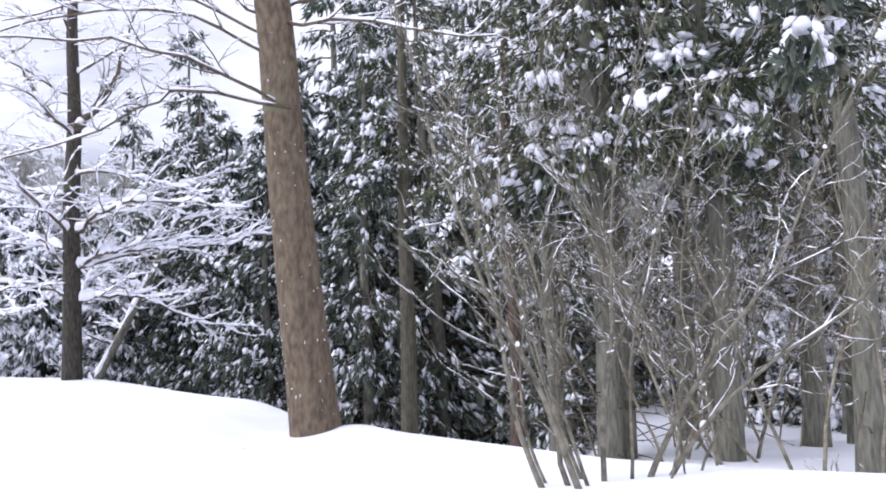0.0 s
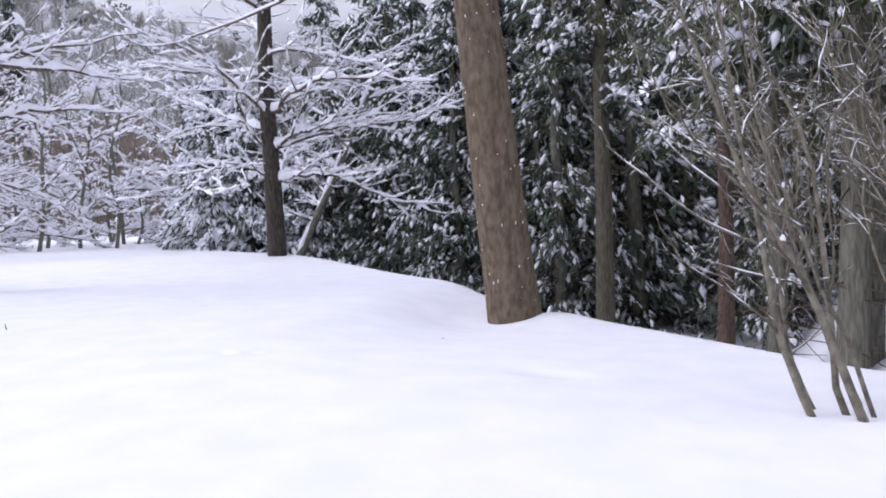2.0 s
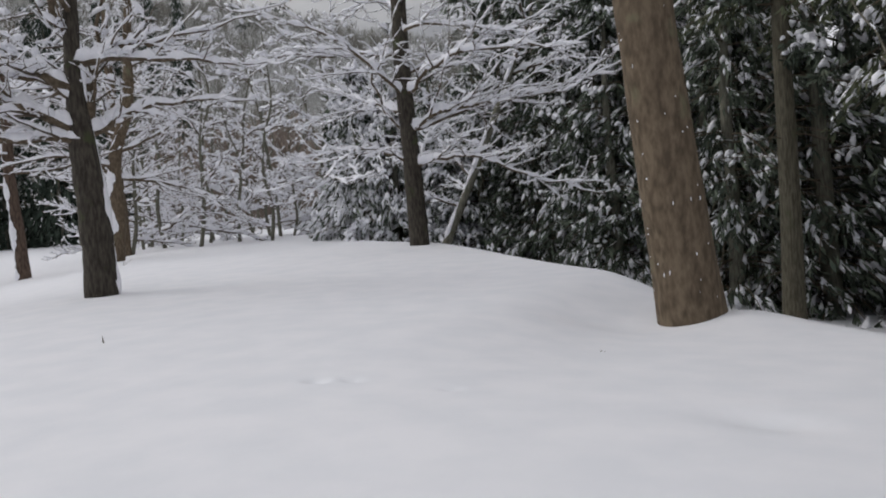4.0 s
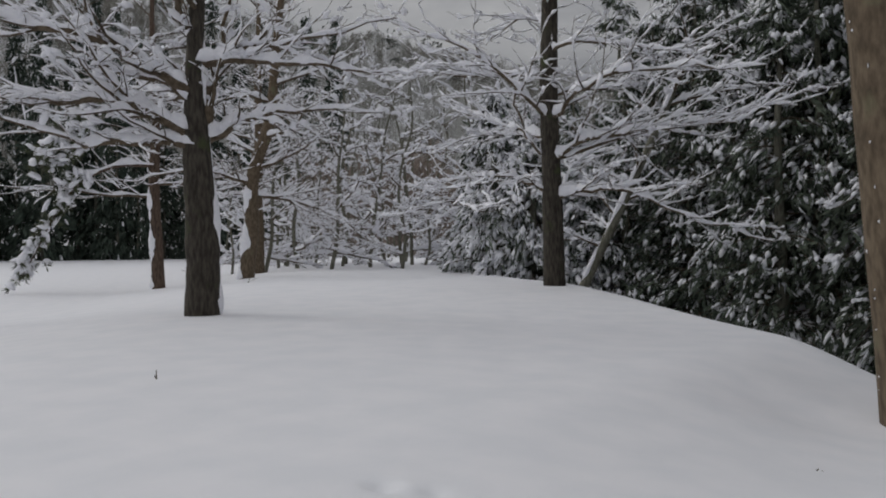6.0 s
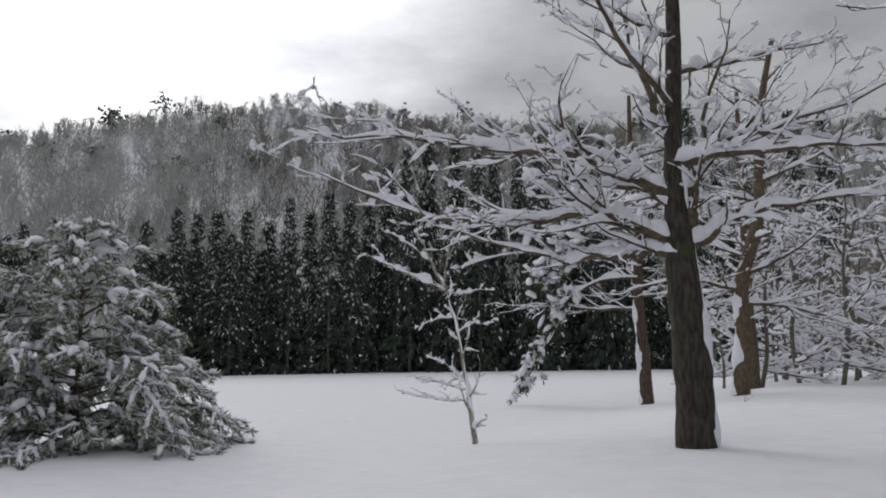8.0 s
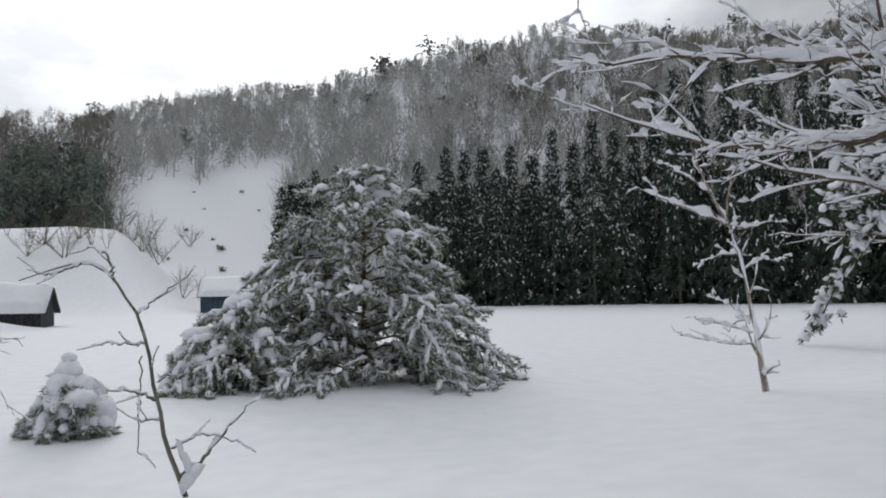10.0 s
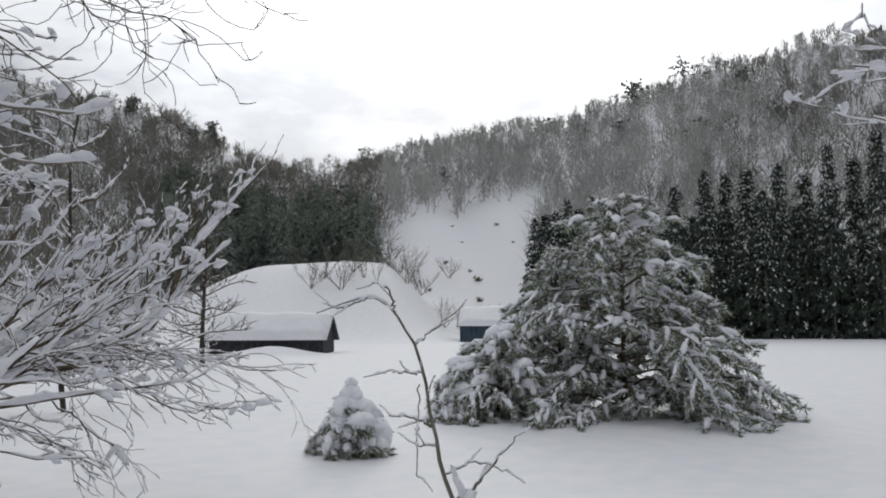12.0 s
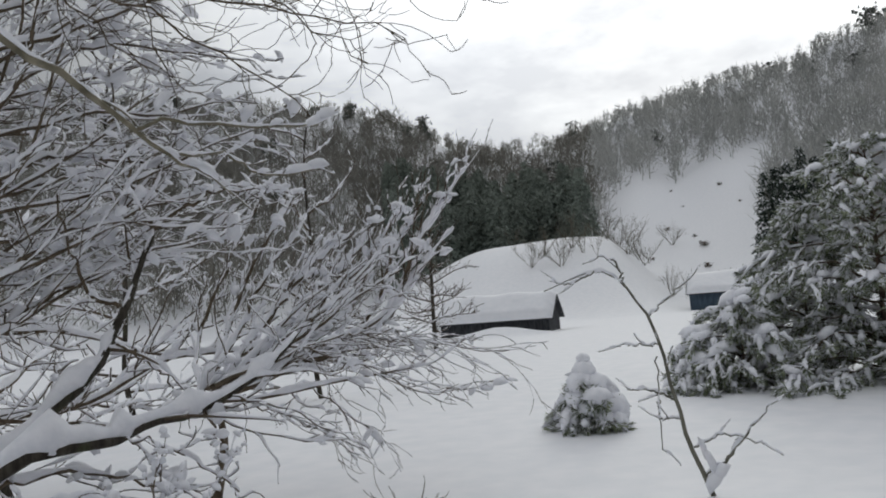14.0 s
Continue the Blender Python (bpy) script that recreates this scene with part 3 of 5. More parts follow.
snowy_tree("snowy_tree", (-22.2, 19.6), (-0.1, 0.2), 9.5, 0.22, 14, np.random.default_rng(22), BARK_BROWN, "brown-barked tree with snowy branches behind a bent one", "trees beyond the rise", MIDDLE, snow=2.4, bare_to=2.2, grain=0.16, blown=258, wide=0.6)


def red_pine():
    """A red-barked pine; one bough hangs down in an arch until its tip lies near the snow."""
    rng = np.random.default_rng(23)
    tree = snowy_tree("red_pine", (-20.1, 14.77), (-0.3, 0.1), 8.5, 0.175, 12, rng, BARK_RED, "red-barked pine with one bough hanging down to the snow", "trees beyond the rise", MIDDLE, snow=2.2, bare_to=2.4, grain=0.16, blown=262, wide=0.75)
    base = np.array(tree.location)
    for points, fat, start in (([(-20.1, 14.7, 2.95), (-20.5, 14.0, 2.95), (-20.9, 13.4, 2.65), (-21.2, 13.0, 2.2), (-21.45, 12.6, 1.35), (-21.65, 12.3, 0.6), (-21.8, 12.05, 0.0)], 0.19, 0.36),
                               ([(-20.1, 14.7, 3.5), (-20.6, 13.8, 3.7), (-21.1, 13.0, 3.5), (-21.5, 12.4, 2.9)], 0.3, 0.4), ([(-20.1, 14.7, 4.3), (-20.3, 13.8, 4.7), (-20.6, 13.0, 4.4)], 0.32, 0.35)):
        line = curve(points, 16) - base
        wood, green, white = Geo(), Geo(), Geo()
        wood.tube(line, np.linspace(0.05, 0.015, 16), sides=6)
        snow_on(white, line, np.linspace(0.06, 0.03, 16), rng, 2.2, 0.12)
        n = 95
        g = 15 * rng.uniform(start, 1, n)
        c = np.stack([np.interp(g, np.arange(16), line[:, k]) for k in range(3)], 1) + rng.normal(size=(n, 3)) * fat * 0.7
        w = rng.normal(size=(n, 3)) * 0.5 + (-0.3, -0.5, -0.5)
        green.blades(np.repeat(c, 12, 0), np.repeat(w, 12, 0) + rng.normal(size=(12 * n, 3)) * 0.5, rng.uniform(0.14, 0.28, 12 * n), rng.uniform(0.018, 0.035, 12 * n), rng)
        pick = c[rng.random(n) < 0.8] + (0, 0, 0.07)
        m = len(pick)
        white.lumps(pick, rng.normal(size=(m, 3)) + (-0.4, -0.6, -0.6), np.stack([rng.uniform(.08, .26, m), rng.uniform(.06, .14, m), rng.uniform(.05, .12, m)], 1), rng, 6)
        bough = part("bough", wood, BARK_RED, tree, "hanging bough")
        tagged(part("needles", green, CEDAR_OLIVE, bough, "dull green needle tufts"), kind="stuff")
        tagged(part("snow", white, SNOW_CLUMP, bough, "snow packed along the bough"), kind="stuff")


red_pine()
# a slanting pale trunk in front of the cedars
def slanting_tree():
    base = np.array((-10.6, 19.6, ground_at(-10.6, 19.6) - 0.3))
    rng = np.random.default_rng(31)
    tree = thing("slanting_tree", base, "slanting pale trunk with snow along its upper side", "tree")
    line = np.array([(0, 0, 0), (0.55, 0.2, 1.3), (1.2, 0.4, 2.7), (1.9, 0.5, 4.2), (2.8, 0.7, 6.2)])
    trunk = part("trunk", trunk_geo(line, (0.125, 0.11, 0.095, 0.08, 0.04), rng, 10), BARK_GREY, tree)
    plaster(trunk, line, np.array((0.128, 0.113, 0.098, 0.083, 0.04)), 232, 0.9, 5.6, rng, 0.8, 0.05)
    for k in range(13):
        lines = []
        at = line[1] + (line[4] - line[1]) * (0.08 + 0.07 * k)
        sprout(shoot(at, (rng.normal(), rng.normal(), 0.5), rng.uniform(1.2, 2.2), 7, rng, 0.1, 0.01), np.linspace(0.035, 0.008, 7), 0, MIDDLE, rng, lines)
        dress(tree, lines, rng, TWIG, 3.2, most=0.12)


slanting_tree()


# ---- the tall cedars ----
def cedar(name, place, tall, reach, from_z, boughs, rng, green, label, group, leaf=0.27, snow=0.5, per=7, trunk_r=0.16, bark=BARK_GREY, thick=6, bare_sticks=0, point=0.75, clod=1.0, sides=4, twigs=True, top=1.0, crowds=0.05, frost=0.0):
    """A conifer: a straight trunk and drooping boughs of small sprays, some with snow on them."""
    tree = thing(name, place, label, "conifer", group)
    h = np.linspace(-0.3, tall, 6)
    part("trunk", trunk_geo(np.stack([0.04 * np.sin(h), 0.04 * np.cos(h), h], 1), trunk_r * (1.02 - 0.9 * np.clip(h / tall, 0, 1)), rng, 10, 0.2), bark, tree)
    z = from_z + (tall - from_z) * top * rng.uniform(0, 1, boughs) ** (0.85 if leaf > 0.5 else 1.1)
    f = (z - from_z) / (tall - from_z)
    az = np.arange(boughs) * 2.4 + rng.normal(size=boughs) * 0.3
    ll = (reach * (1 - f) ** point + 0.25 * min(1, reach / 2)) * rng.uniform(0.65, 1.15, boughs)
    wood, leaves, white = Geo(), Geo(), Geo()
    cc, ww = [], []
    for k in range(boughs):
        out = np.array((math.cos(az[k]), math.sin(az[k]), 0))
        s = np.linspace(0, 1, 5)
        droop = rng.uniform(0.25, 0.6)
        p = np.array((0, 0, z[k])) + out * (s * ll[k])[:, None] + np.array((0, 0, 1.0)) * (0.12 * s - droop * s * s)[:, None] * ll[k]
        if twigs:
            wood.tube(p, np.linspace(0.022, 0.006, 5), sides=3, closed=False)
        g = rng.uniform(0.25, 1.0, per)
        q = np.stack([np.interp(g, s, p[:, i]) for i in range(3)], 1)
        wide = np.cross(out, (0, 0, 1)) * (rng.normal(size=per) * 0.22 * ll[k] * g)[:, None]
        q = q + wide + (0, 0, 1) * (rng.normal(size=per) * 0.05 - 0.12 * np.linalg.norm(wide, axis=1))[:, None]
        cc.append(q)
        ww.append(out[None] * 0.6 + wide * 0.6 + (0, 0, -0.8) + rng.normal(size=(per, 3)) * 0.2)
    c, w = np.concatenate(cc), np.concatenate(ww)
    n = len(c)
    fine = 0.45 + 0.55 * np.clip(1.15 - (c[:, 2] - from_z) / (tall - from_z), 0, 1) if leaf > 0.5 else np.ones(n)
    rep = np.repeat(np.arange(n), thick)
    m = len(rep)
    leaves.blades(c[rep] + rng.normal(size=(m, 3)) * leaf * 0.22, w[rep] + rng.normal(size=(m, 3)) * 0.38, leaf * fine[rep] * rng.uniform(0.6, 1.4, m), leaf * fine[rep] * rng.uniform(0.13, 0.26, m) * (1 if leaf < 0.5 else 1.7), rng)
    if leaf < 0.5 and frost:
        rimed = np.flatnonzero(rng.random(m) < frost)
        white.blades(c[rep[rimed]] + rng.normal(size=(len(rimed), 3)) * leaf * 0.22 + (0, 0, 0.02), w[rep[rimed]] + rng.normal(size=(len(rimed), 3)) * 0.38 + (0, 0, 0.15), leaf * rng.uniform(0.6, 1.2, len(rimed)), leaf * rng.uniform(0.12, 0.24, len(rimed)), rng)
    crowd = rng.random(n) < crowds
    if leaf < 0.4 and crowd.any():
        at = np.repeat(np.flatnonzero(crowd), 7)
        m = len(at)
        white.lumps(c[at] + w[at] * leaf * 0.3 + rng.normal(size=(m, 3)) * leaf * (0.42, 0.42, 0.2) + (0, 0, leaf * 0.22), w[at] + rng.normal(size=(m, 3)) * 0.3, np.stack([rng.uniform(.06, .13, m), rng.uniform(.045, .08, m), rng.uniform(.035, .07, m)], 1), rng, sides)
    pick = rng.random(n) < (snow * np.clip(-0.08 + 1.25 * (c[:, 2] - from_z) / (tall - from_z), 0.04, 1) if leaf > 0.4 else snow)
    k = pick.sum()
    big = 0.4 + 0.75 * rng.random(k)
    white.lumps(c[pick] + w[pick] * leaf * 0.25 + (0, 0, leaf * 0.16), w[pick], np.stack([leaf * 0.5 * big, leaf * 0.2 * big, leaf * 0.17 * big], 1) * clod * fine[pick][:, None], rng, sides)
    for _ in range(bare_sticks):
        zz, a = rng.uniform(0.3, from_z), rng.uniform(0, 6.28)
        wood.tube(shoot((0, 0, zz), (math.cos(a), math.sin(a), rng.uniform(-.35, .15)), rng.uniform(0.6, 1.8), 4, rng, 0.08, -0.03), np.linspace(0.012, 0.003, 4), sides=3, closed=False)
    if wood.n:
        tagged(part("branchwork", wood, TWIG, tree), kind="stuff")
    crown = tagged(part("crown", leaves, green, tree, "dark drooping sprays"), kind="stuff")
    tagged(part("snow", white, SNOW_CLUMP, crown, "small clods of snow on the sprays"), kind="stuff")
    return tree


def plant(models, spots, rng, lo=0.85, hi=1.2):
    """Sets copies of the given trees on the ground."""
    for i, (x, y) in enumerate(spots):
        s = rng.uniform(lo, hi)
        copy_thing(models[i % len(models)], Matrix.Translation((x, y, ground_at(x, y) - 0.1)) @ Euler((rng.normal() * .02, rng.normal() * .02, rng.uniform(0, 6.28))).to_matrix().to_4x4() @ Matrix.Diagonal((s, s, s * rng.uniform(0.92, 1.1), 1)))


def polar(az, r):
    return HX - r * math.sin(radians(az)), HY + r * math.cos(radians(az))


def cedar_wood():
    rng = np.random.default_rng(40)
    label = "dark green cedar hung with small clods of snow"
    low = [cedar("cedar", (*q, ground_at(*q)), t, 1.7, 0.25, 115, np.random.default_rng(50 + i), CEDAR_GREEN, label, "cedars of the wood", snow=0.52, clod=1.2, frost=0.07)
           for i, (q, t) in enumerate((((-3.4, 19.6), 11.0), ((-6.2, 20.6), 8.0), ((1.2, 18.5), 12.0)))]
    spots = []
    for az, r in ((34.5, 24), (33, 22.5), (30, 24.5), (27.5, 22), (25, 24), (22, 20.5), (19, 23), (17, 18.5), (14, 17.5), (12, 21), (9.5, 17), (6.5, 20), (4, 16.5), (1.5, 20), (-1, 17.5), (-4, 21), (-7, 18), (-10, 21.5),
                  (-13, 18), (-16, 22), (-19, 18.5), (-22, 22), (-25, 18), (-28, 21), (-32, 18), (8, 25), (-2, 26), (-14, 27), (18, 27), (28, 29)):
        spots.append(polar(az + rng.normal() * .6, r))
    white_ones = [cedar("cedar", (*q, ground_at(*q)), t, 1.6, 0.15, 110, np.random.default_rng(60 + i), CEDAR_GREEN, "low cedar thickly hung with snow", "cedars of the wood", snow=0.95, clod=1.45, thick=4, crowds=0.2, frost=0.5)
                  for i, (q, t) in enumerate(((polar(33.5, 22.5), 4.0), (polar(31, 21), 5.0)))]
    plant(white_ones, spots[1:7] + [polar(a, d) for a, d in ((28.5, 20), (33, 20), (34.5, 24), (30, 19.5), (26, 19.5), (31.5, 22), (24, 20.5))], rng, 0.7, 1.1)
    plant(low, spots[4:], rng, 0.8, 1.15)
    plant(low, [(-3.7, 25.1), (-2.9, 28.1), (-1.5, 25.3), (-0.4, 28.3), (0.7, 26.4), (2.4, 28.5)], rng, 1.1, 1.35)
    plant(low, [(-4.6, 23.0), (-3.9, 21.2), (-2.9, 22.4), (-1.6, 20.6), (8.5, 19.5), (10.2, 18.0), (11.8, 15.5), (7.2, 21.5), (13.0, 19.0)], rng, 1.2, 1.45)
    plant(white_ones, [(5.2, 17.6), (6.6, 16.2), (7.9, 15.0), (8.6, 13.2), (6.4, 18.8), (9.4, 16.4), (9.9, 12.4)], rng, 0.9, 1.2)
    broad = cedar("cedar", (-8.9, 22.6, ground_at(-8.9, 22.6) - 0.1), 8.4, 2.5, 0.3, 150, np.random.default_rng(66), CEDAR_GREEN, "broad cedar hung with snow", "cedars of the wood", snow=0.55, clod=1.3, point=0.85, frost=0.10)
    for x, y, size in ((-10.3, 21.9, 0.8), (-7.7, 21.9, 1.02), (-6.5, 22.6, 1.12), (-5.4, 21.8, 1.1), (-4.3, 22.8, 1.22), (-3.3, 22.0, 1.25)):
        copy_thing(broad, Matrix.Translation((x, y, ground_at(x, y) - 0.1)) @ Euler((0, 0, x * 7)).to_matrix().to_4x4() @ Matrix.Diagonal((size * 0.95, size * 0.95, size, 1)))
    # straight bare stems in front of them, foliage only high up
    for x, y, tall, r, seed in ((-2.06, 16.75, 15, 0.19, 1), (1.0, 9.6, 12, 0.15, 2), (2.27, 9.5, 12, 0.155, 3), (3.78, 11.05, 12, 0.165, 4), (3.3, 8.5, 13, 0.14, 5), (3.3, 14.2, 12, 0.13, 6), (5.6, 14.3, 12, 0.14, 7),
                                (1.22, 9.95, 11, 0.13, 8), (0.6, 12.5, 12, 0.13, 9), (2.3, 11.5, 12, 0.14, 10), (4.6, 11.8, 12, 0.12, 11), (0.09, 15.24, 14, 0.14, 12)):
        cedar("cedar", (x, y, ground_at(x, y) - 0.05), tall, 1.6, 5.5 if seed in (1, 12) else 3.4, 42, np.random.default_rng(70 + seed), CEDAR_OLIVE, "straight grey-green cedar stem, foliage high up, snow at its foot",
              "bare-stemmed cedars", snow=0.5, frost=0.12, trunk_r=r, bare_sticks=12 if seed in (3, 4, 5, 7, 11) else 26, per=16, leaf=0.17, thick=7, top=0.62, bark=BARK_RED if seed == 12 else BARK_OLIVE if seed == 1 else BARK_GREY)


cedar_wood()


# ---- the many-stemmed shrub at the edge of the wood ----
def shrub(name, stems, rng, bark, label, snow=0.7, style=SHRUB, group="", lift=0.04):
    base = np.array((*np.mean([q[0] for q in stems], axis=0)[:2], 0.0))
    base[2] = ground_at(base[0], base[1]) - 0.1
    ob = thing(name, base, label, "shrub", group)
    for foot, way, length, r in stems:
        p0 = np.array((foot[0], foot[1], ground_at(foot[0], foot[1]) - 0.12)) - base
        lines = []
        sprout(shoot(p0, way, length, 14, rng, 0.09, lift), 0.004 + (0.72 * r - 0.004) * np.linspace(1, 0, 14) ** 1.6, 0, style, rng, lines)
        stem = dress(ob, lines, rng, bark, snow, "stem", 0.05)
        forks = np.array([line[0] for line, _, level in lines if level == 1 and rng.random() < 0.2])
        if len(forks) and length > 2:
            tuft, m = Geo(), len(forks)
            tuft.lumps(forks + (0, 0, 0.015), rng.normal(size=(m, 3)), np.stack([rng.uniform(.010, .036, m), rng.uniform(.008, .022, m), rng.uniform(.008, .024, m)], 1), rng, 6)
            tagged(part("fork_snow", tuft, SNOW_CLUMP, stem, "bits of snow caught in the forks"), kind="stuff")
    return ob


def laden_bough(start, end, rng, label):
    base = np.array(start, float)
    ob = thing("laden_bough", base, label, "branch", "snow-heavy cedar boughs")
    p = curve([start, (np.array(start) + end) / 2 + (0, 0, 0.12), end], 8) - base
    wood, green, white = Geo(), Geo(), Geo()
    wood.tube(p, np.linspace(0.022, 0.006, 8), sides=5)
    n = 46
    g = rng.uniform(1.5, 7, n)
    c = np.stack([np.interp(g, np.arange(8), p[:, k]) for k in range(3)], 1) + rng.normal(size=(n, 3)) * (0.14, 0.14, 0.12)
    green.blades(np.repeat(c, 9, 0), np.repeat(rng.normal(size=(n, 3)) * 0.5 - (0, 0, 0.7), 9, 0) + rng.normal(size=(9 * n, 3)) * 0.4, rng.uniform(0.12, 0.3, 9 * n), rng.uniform(0.03, 0.06, 9 * n), rng)
    white.lumps(c + (0, 0, 0.09), rng.normal(size=(n, 3)), np.stack([rng.uniform(.04, .12, n), rng.uniform(.03, .085, n), rng.uniform(.03, .085, n)], 1), rng, 8)
    part("stick", wood, TWIG, ob)
    tagged(part("sprays", green, CEDAR_GREEN, ob, "dark drooping sprays"), kind="stuff")
    tagged(part("snow", white, SNOW_CLUMP, ob, "round clods of snow"), kind="stuff")


rng_b = np.random.default_rng(95)
for start, end in (((3.2, 8.3, 3.94), (2.30, 7.31, 3.6)), ((3.2, 8.3, 3.45), (2.42, 7.42, 3.03)), ((-2.05, 16.7, 4.2), (-3.0, 16.4, 3.8)), ((1.1, 9.5, 2.9), (0.4, 9.2, 2.5)), ((2.27, 9.4, 3.75), (1.7, 8.8, 3.4)), ((0.12, 10.07, 2.46), (0.77, 9.67, 2.19)), ((1.98, 9.55, 2.86), (2.63, 9.15, 2.59)), ((2.07, 10.54, 2.12), (1.42, 10.14, 1.85)), ((-0.18, 13.25, 2.77), (0.47, 12.85, 2.50)), ((-2.05, 16.7, 3.0), (-1.3, 16.3, 2.6))):
    laden_bough(start, end, rng_b, "cedar bough bent under round clods of snow")

rng_e = np.random.default_rng(90)
SPLAYED = (((0.07, 4.95), (-0.60, 0.20, 1.0), 2.9, 0.026), ((0.25, 4.90), (-0.42, 0.15, 1.0), 3.3, 0.030), ((0.12, 5.08), (-0.68, 0.25, 1.0), 1.6, 0.016), ((0.20, 5.0), (-0.30, 0.3, 1.0), 3.2, 0.024),
           ((0.37, 5.15), (-0.03, 0.2, 1.0), 3.4, 0.024), ((0.58, 5.25), (0.42, 0.15, 1.0), 3.2, 0.026), ((0.68, 5.28), (0.62, 0.1, 1.0), 2.8, 0.024), ((0.70, 5.15), (0.25, 0.3, 1.0), 1.4, 0.012),
           ((0.30, 5.2), (-0.38, 0.5, 1.0), 3.0, 0.018), ((0.92, 5.4), (0.45, 0.2, 1.0), 1.2, 0.013), ((0.30, 5.0), (-0.2, 0.2, 1.0), 3.0, 0.016), ((0.52, 5.2), (0.2, 0.3, 1.0), 3.2, 0.016), ((0.85, 5.3), (0.1, 0.2, 1.0), 0.9, 0.010))
shrub("alder_shrub", SPLAYED, rng_e, TWIG_BROWN, "many-stemmed bare olive-brown shrub growing out of the snow", snow=0.45, lift=0.012, style=dict(SHRUB, per_metre=(4.8, 4.6, 3.6), ratio=0.29, rise=0.3, wobble=0.2, bare=0.2))
UNDER = dict(SHRUB, per_metre=(4.2, 4.2, 3.0), ratio=0.38, spread=0.9, wobble=0.2, bare=0.22, rise=0.4)
for x0, x1, y0, y1, count in ((1.2, 4.0, 8.0, 9.6, 13), (0.5, 2.6, 9.2, 10.8, 11), (3.0, 6.0, 10.2, 12.4, 8)):
    shrub("alder_shrub", [((rng_e.uniform(x0, x1), rng_e.uniform(y0, y1)), (rng_e.normal() * 0.32, rng_e.normal() * 0.1, 1.0), rng_e.uniform(3.8, 5.6), rng_e.uniform(0.018, 0.032)) for _ in range(count)], rng_e, TWIG_OLIVE,
          "bare olive-brown undergrowth among cedar stems", snow=0.55, style=UNDER)


# ---- saplings and twigs ----
def sapling(name, limbs, rng, bark, label, snow, style, category="tree", blown=None, fine=0.005):
    base = np.array(limbs[0][0][0], float)
    ob = thing(name, base, label, category)
    for i, (points, r) in enumerate(limbs):
        lines = []
        if i == 0:
            points = [tuple(np.array(points[0]) - (np.array(points[1]) - points[0]) * 0.8)] + points
        sprout(curve(points, 18, rng, 0.005) - base, np.linspace(r, fine, 18), 0, style, rng, lines)
        limb = dress(ob, lines, rng, bark, snow, "stem" if i == 0 else "limb", 0.07)
        if i == 0 and blown is not None:
            p, r0, _ = lines[0]
            plaster(limb, p, r0 * 1.04, blown, p[0, 2] + 0.1, p[:, 2].max() - 0.05, rng, 1.4, 0.02)
    return ob


TWIGGY = dict(WIDE, levels=2, per_metre=(4.0, 5.0), thin=0.004, bare=0.35, ratio=0.35, spread=0.8, rise=0.3)
SPARSE = dict(TWIGGY, levels=1, per_metre=(0.7,), bare=0.4, ratio=0.2)
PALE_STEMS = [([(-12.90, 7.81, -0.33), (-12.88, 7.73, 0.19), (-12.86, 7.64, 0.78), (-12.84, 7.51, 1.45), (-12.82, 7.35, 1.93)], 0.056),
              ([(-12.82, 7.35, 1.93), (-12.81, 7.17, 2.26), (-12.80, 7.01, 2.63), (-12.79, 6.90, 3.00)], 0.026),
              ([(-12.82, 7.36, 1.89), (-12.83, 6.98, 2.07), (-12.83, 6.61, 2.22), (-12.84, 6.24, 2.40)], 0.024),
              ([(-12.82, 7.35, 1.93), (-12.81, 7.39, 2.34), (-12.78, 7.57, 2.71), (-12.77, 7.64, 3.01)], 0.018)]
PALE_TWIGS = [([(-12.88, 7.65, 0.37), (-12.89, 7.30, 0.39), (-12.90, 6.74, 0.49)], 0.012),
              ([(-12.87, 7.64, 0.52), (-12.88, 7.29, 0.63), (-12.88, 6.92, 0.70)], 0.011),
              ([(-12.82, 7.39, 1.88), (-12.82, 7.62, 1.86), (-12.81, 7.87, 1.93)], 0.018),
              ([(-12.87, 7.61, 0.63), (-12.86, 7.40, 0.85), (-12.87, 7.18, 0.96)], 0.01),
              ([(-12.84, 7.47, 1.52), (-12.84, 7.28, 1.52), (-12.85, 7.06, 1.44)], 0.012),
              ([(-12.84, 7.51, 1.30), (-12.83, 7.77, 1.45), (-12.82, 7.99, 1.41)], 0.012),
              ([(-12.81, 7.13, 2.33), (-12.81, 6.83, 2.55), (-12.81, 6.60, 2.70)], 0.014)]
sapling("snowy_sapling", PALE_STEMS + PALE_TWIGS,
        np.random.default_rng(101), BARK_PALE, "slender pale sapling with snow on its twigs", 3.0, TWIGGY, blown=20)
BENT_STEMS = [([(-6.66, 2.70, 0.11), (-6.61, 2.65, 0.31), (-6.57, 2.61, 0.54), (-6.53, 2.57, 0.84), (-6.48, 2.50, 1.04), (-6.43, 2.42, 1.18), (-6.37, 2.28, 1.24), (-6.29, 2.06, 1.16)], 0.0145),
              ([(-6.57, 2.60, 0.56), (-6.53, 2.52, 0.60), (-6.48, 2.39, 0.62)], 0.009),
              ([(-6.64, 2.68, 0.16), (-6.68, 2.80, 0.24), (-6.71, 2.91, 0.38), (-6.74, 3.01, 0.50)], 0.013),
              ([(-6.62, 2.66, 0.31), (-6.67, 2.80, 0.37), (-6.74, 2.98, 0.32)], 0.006)]
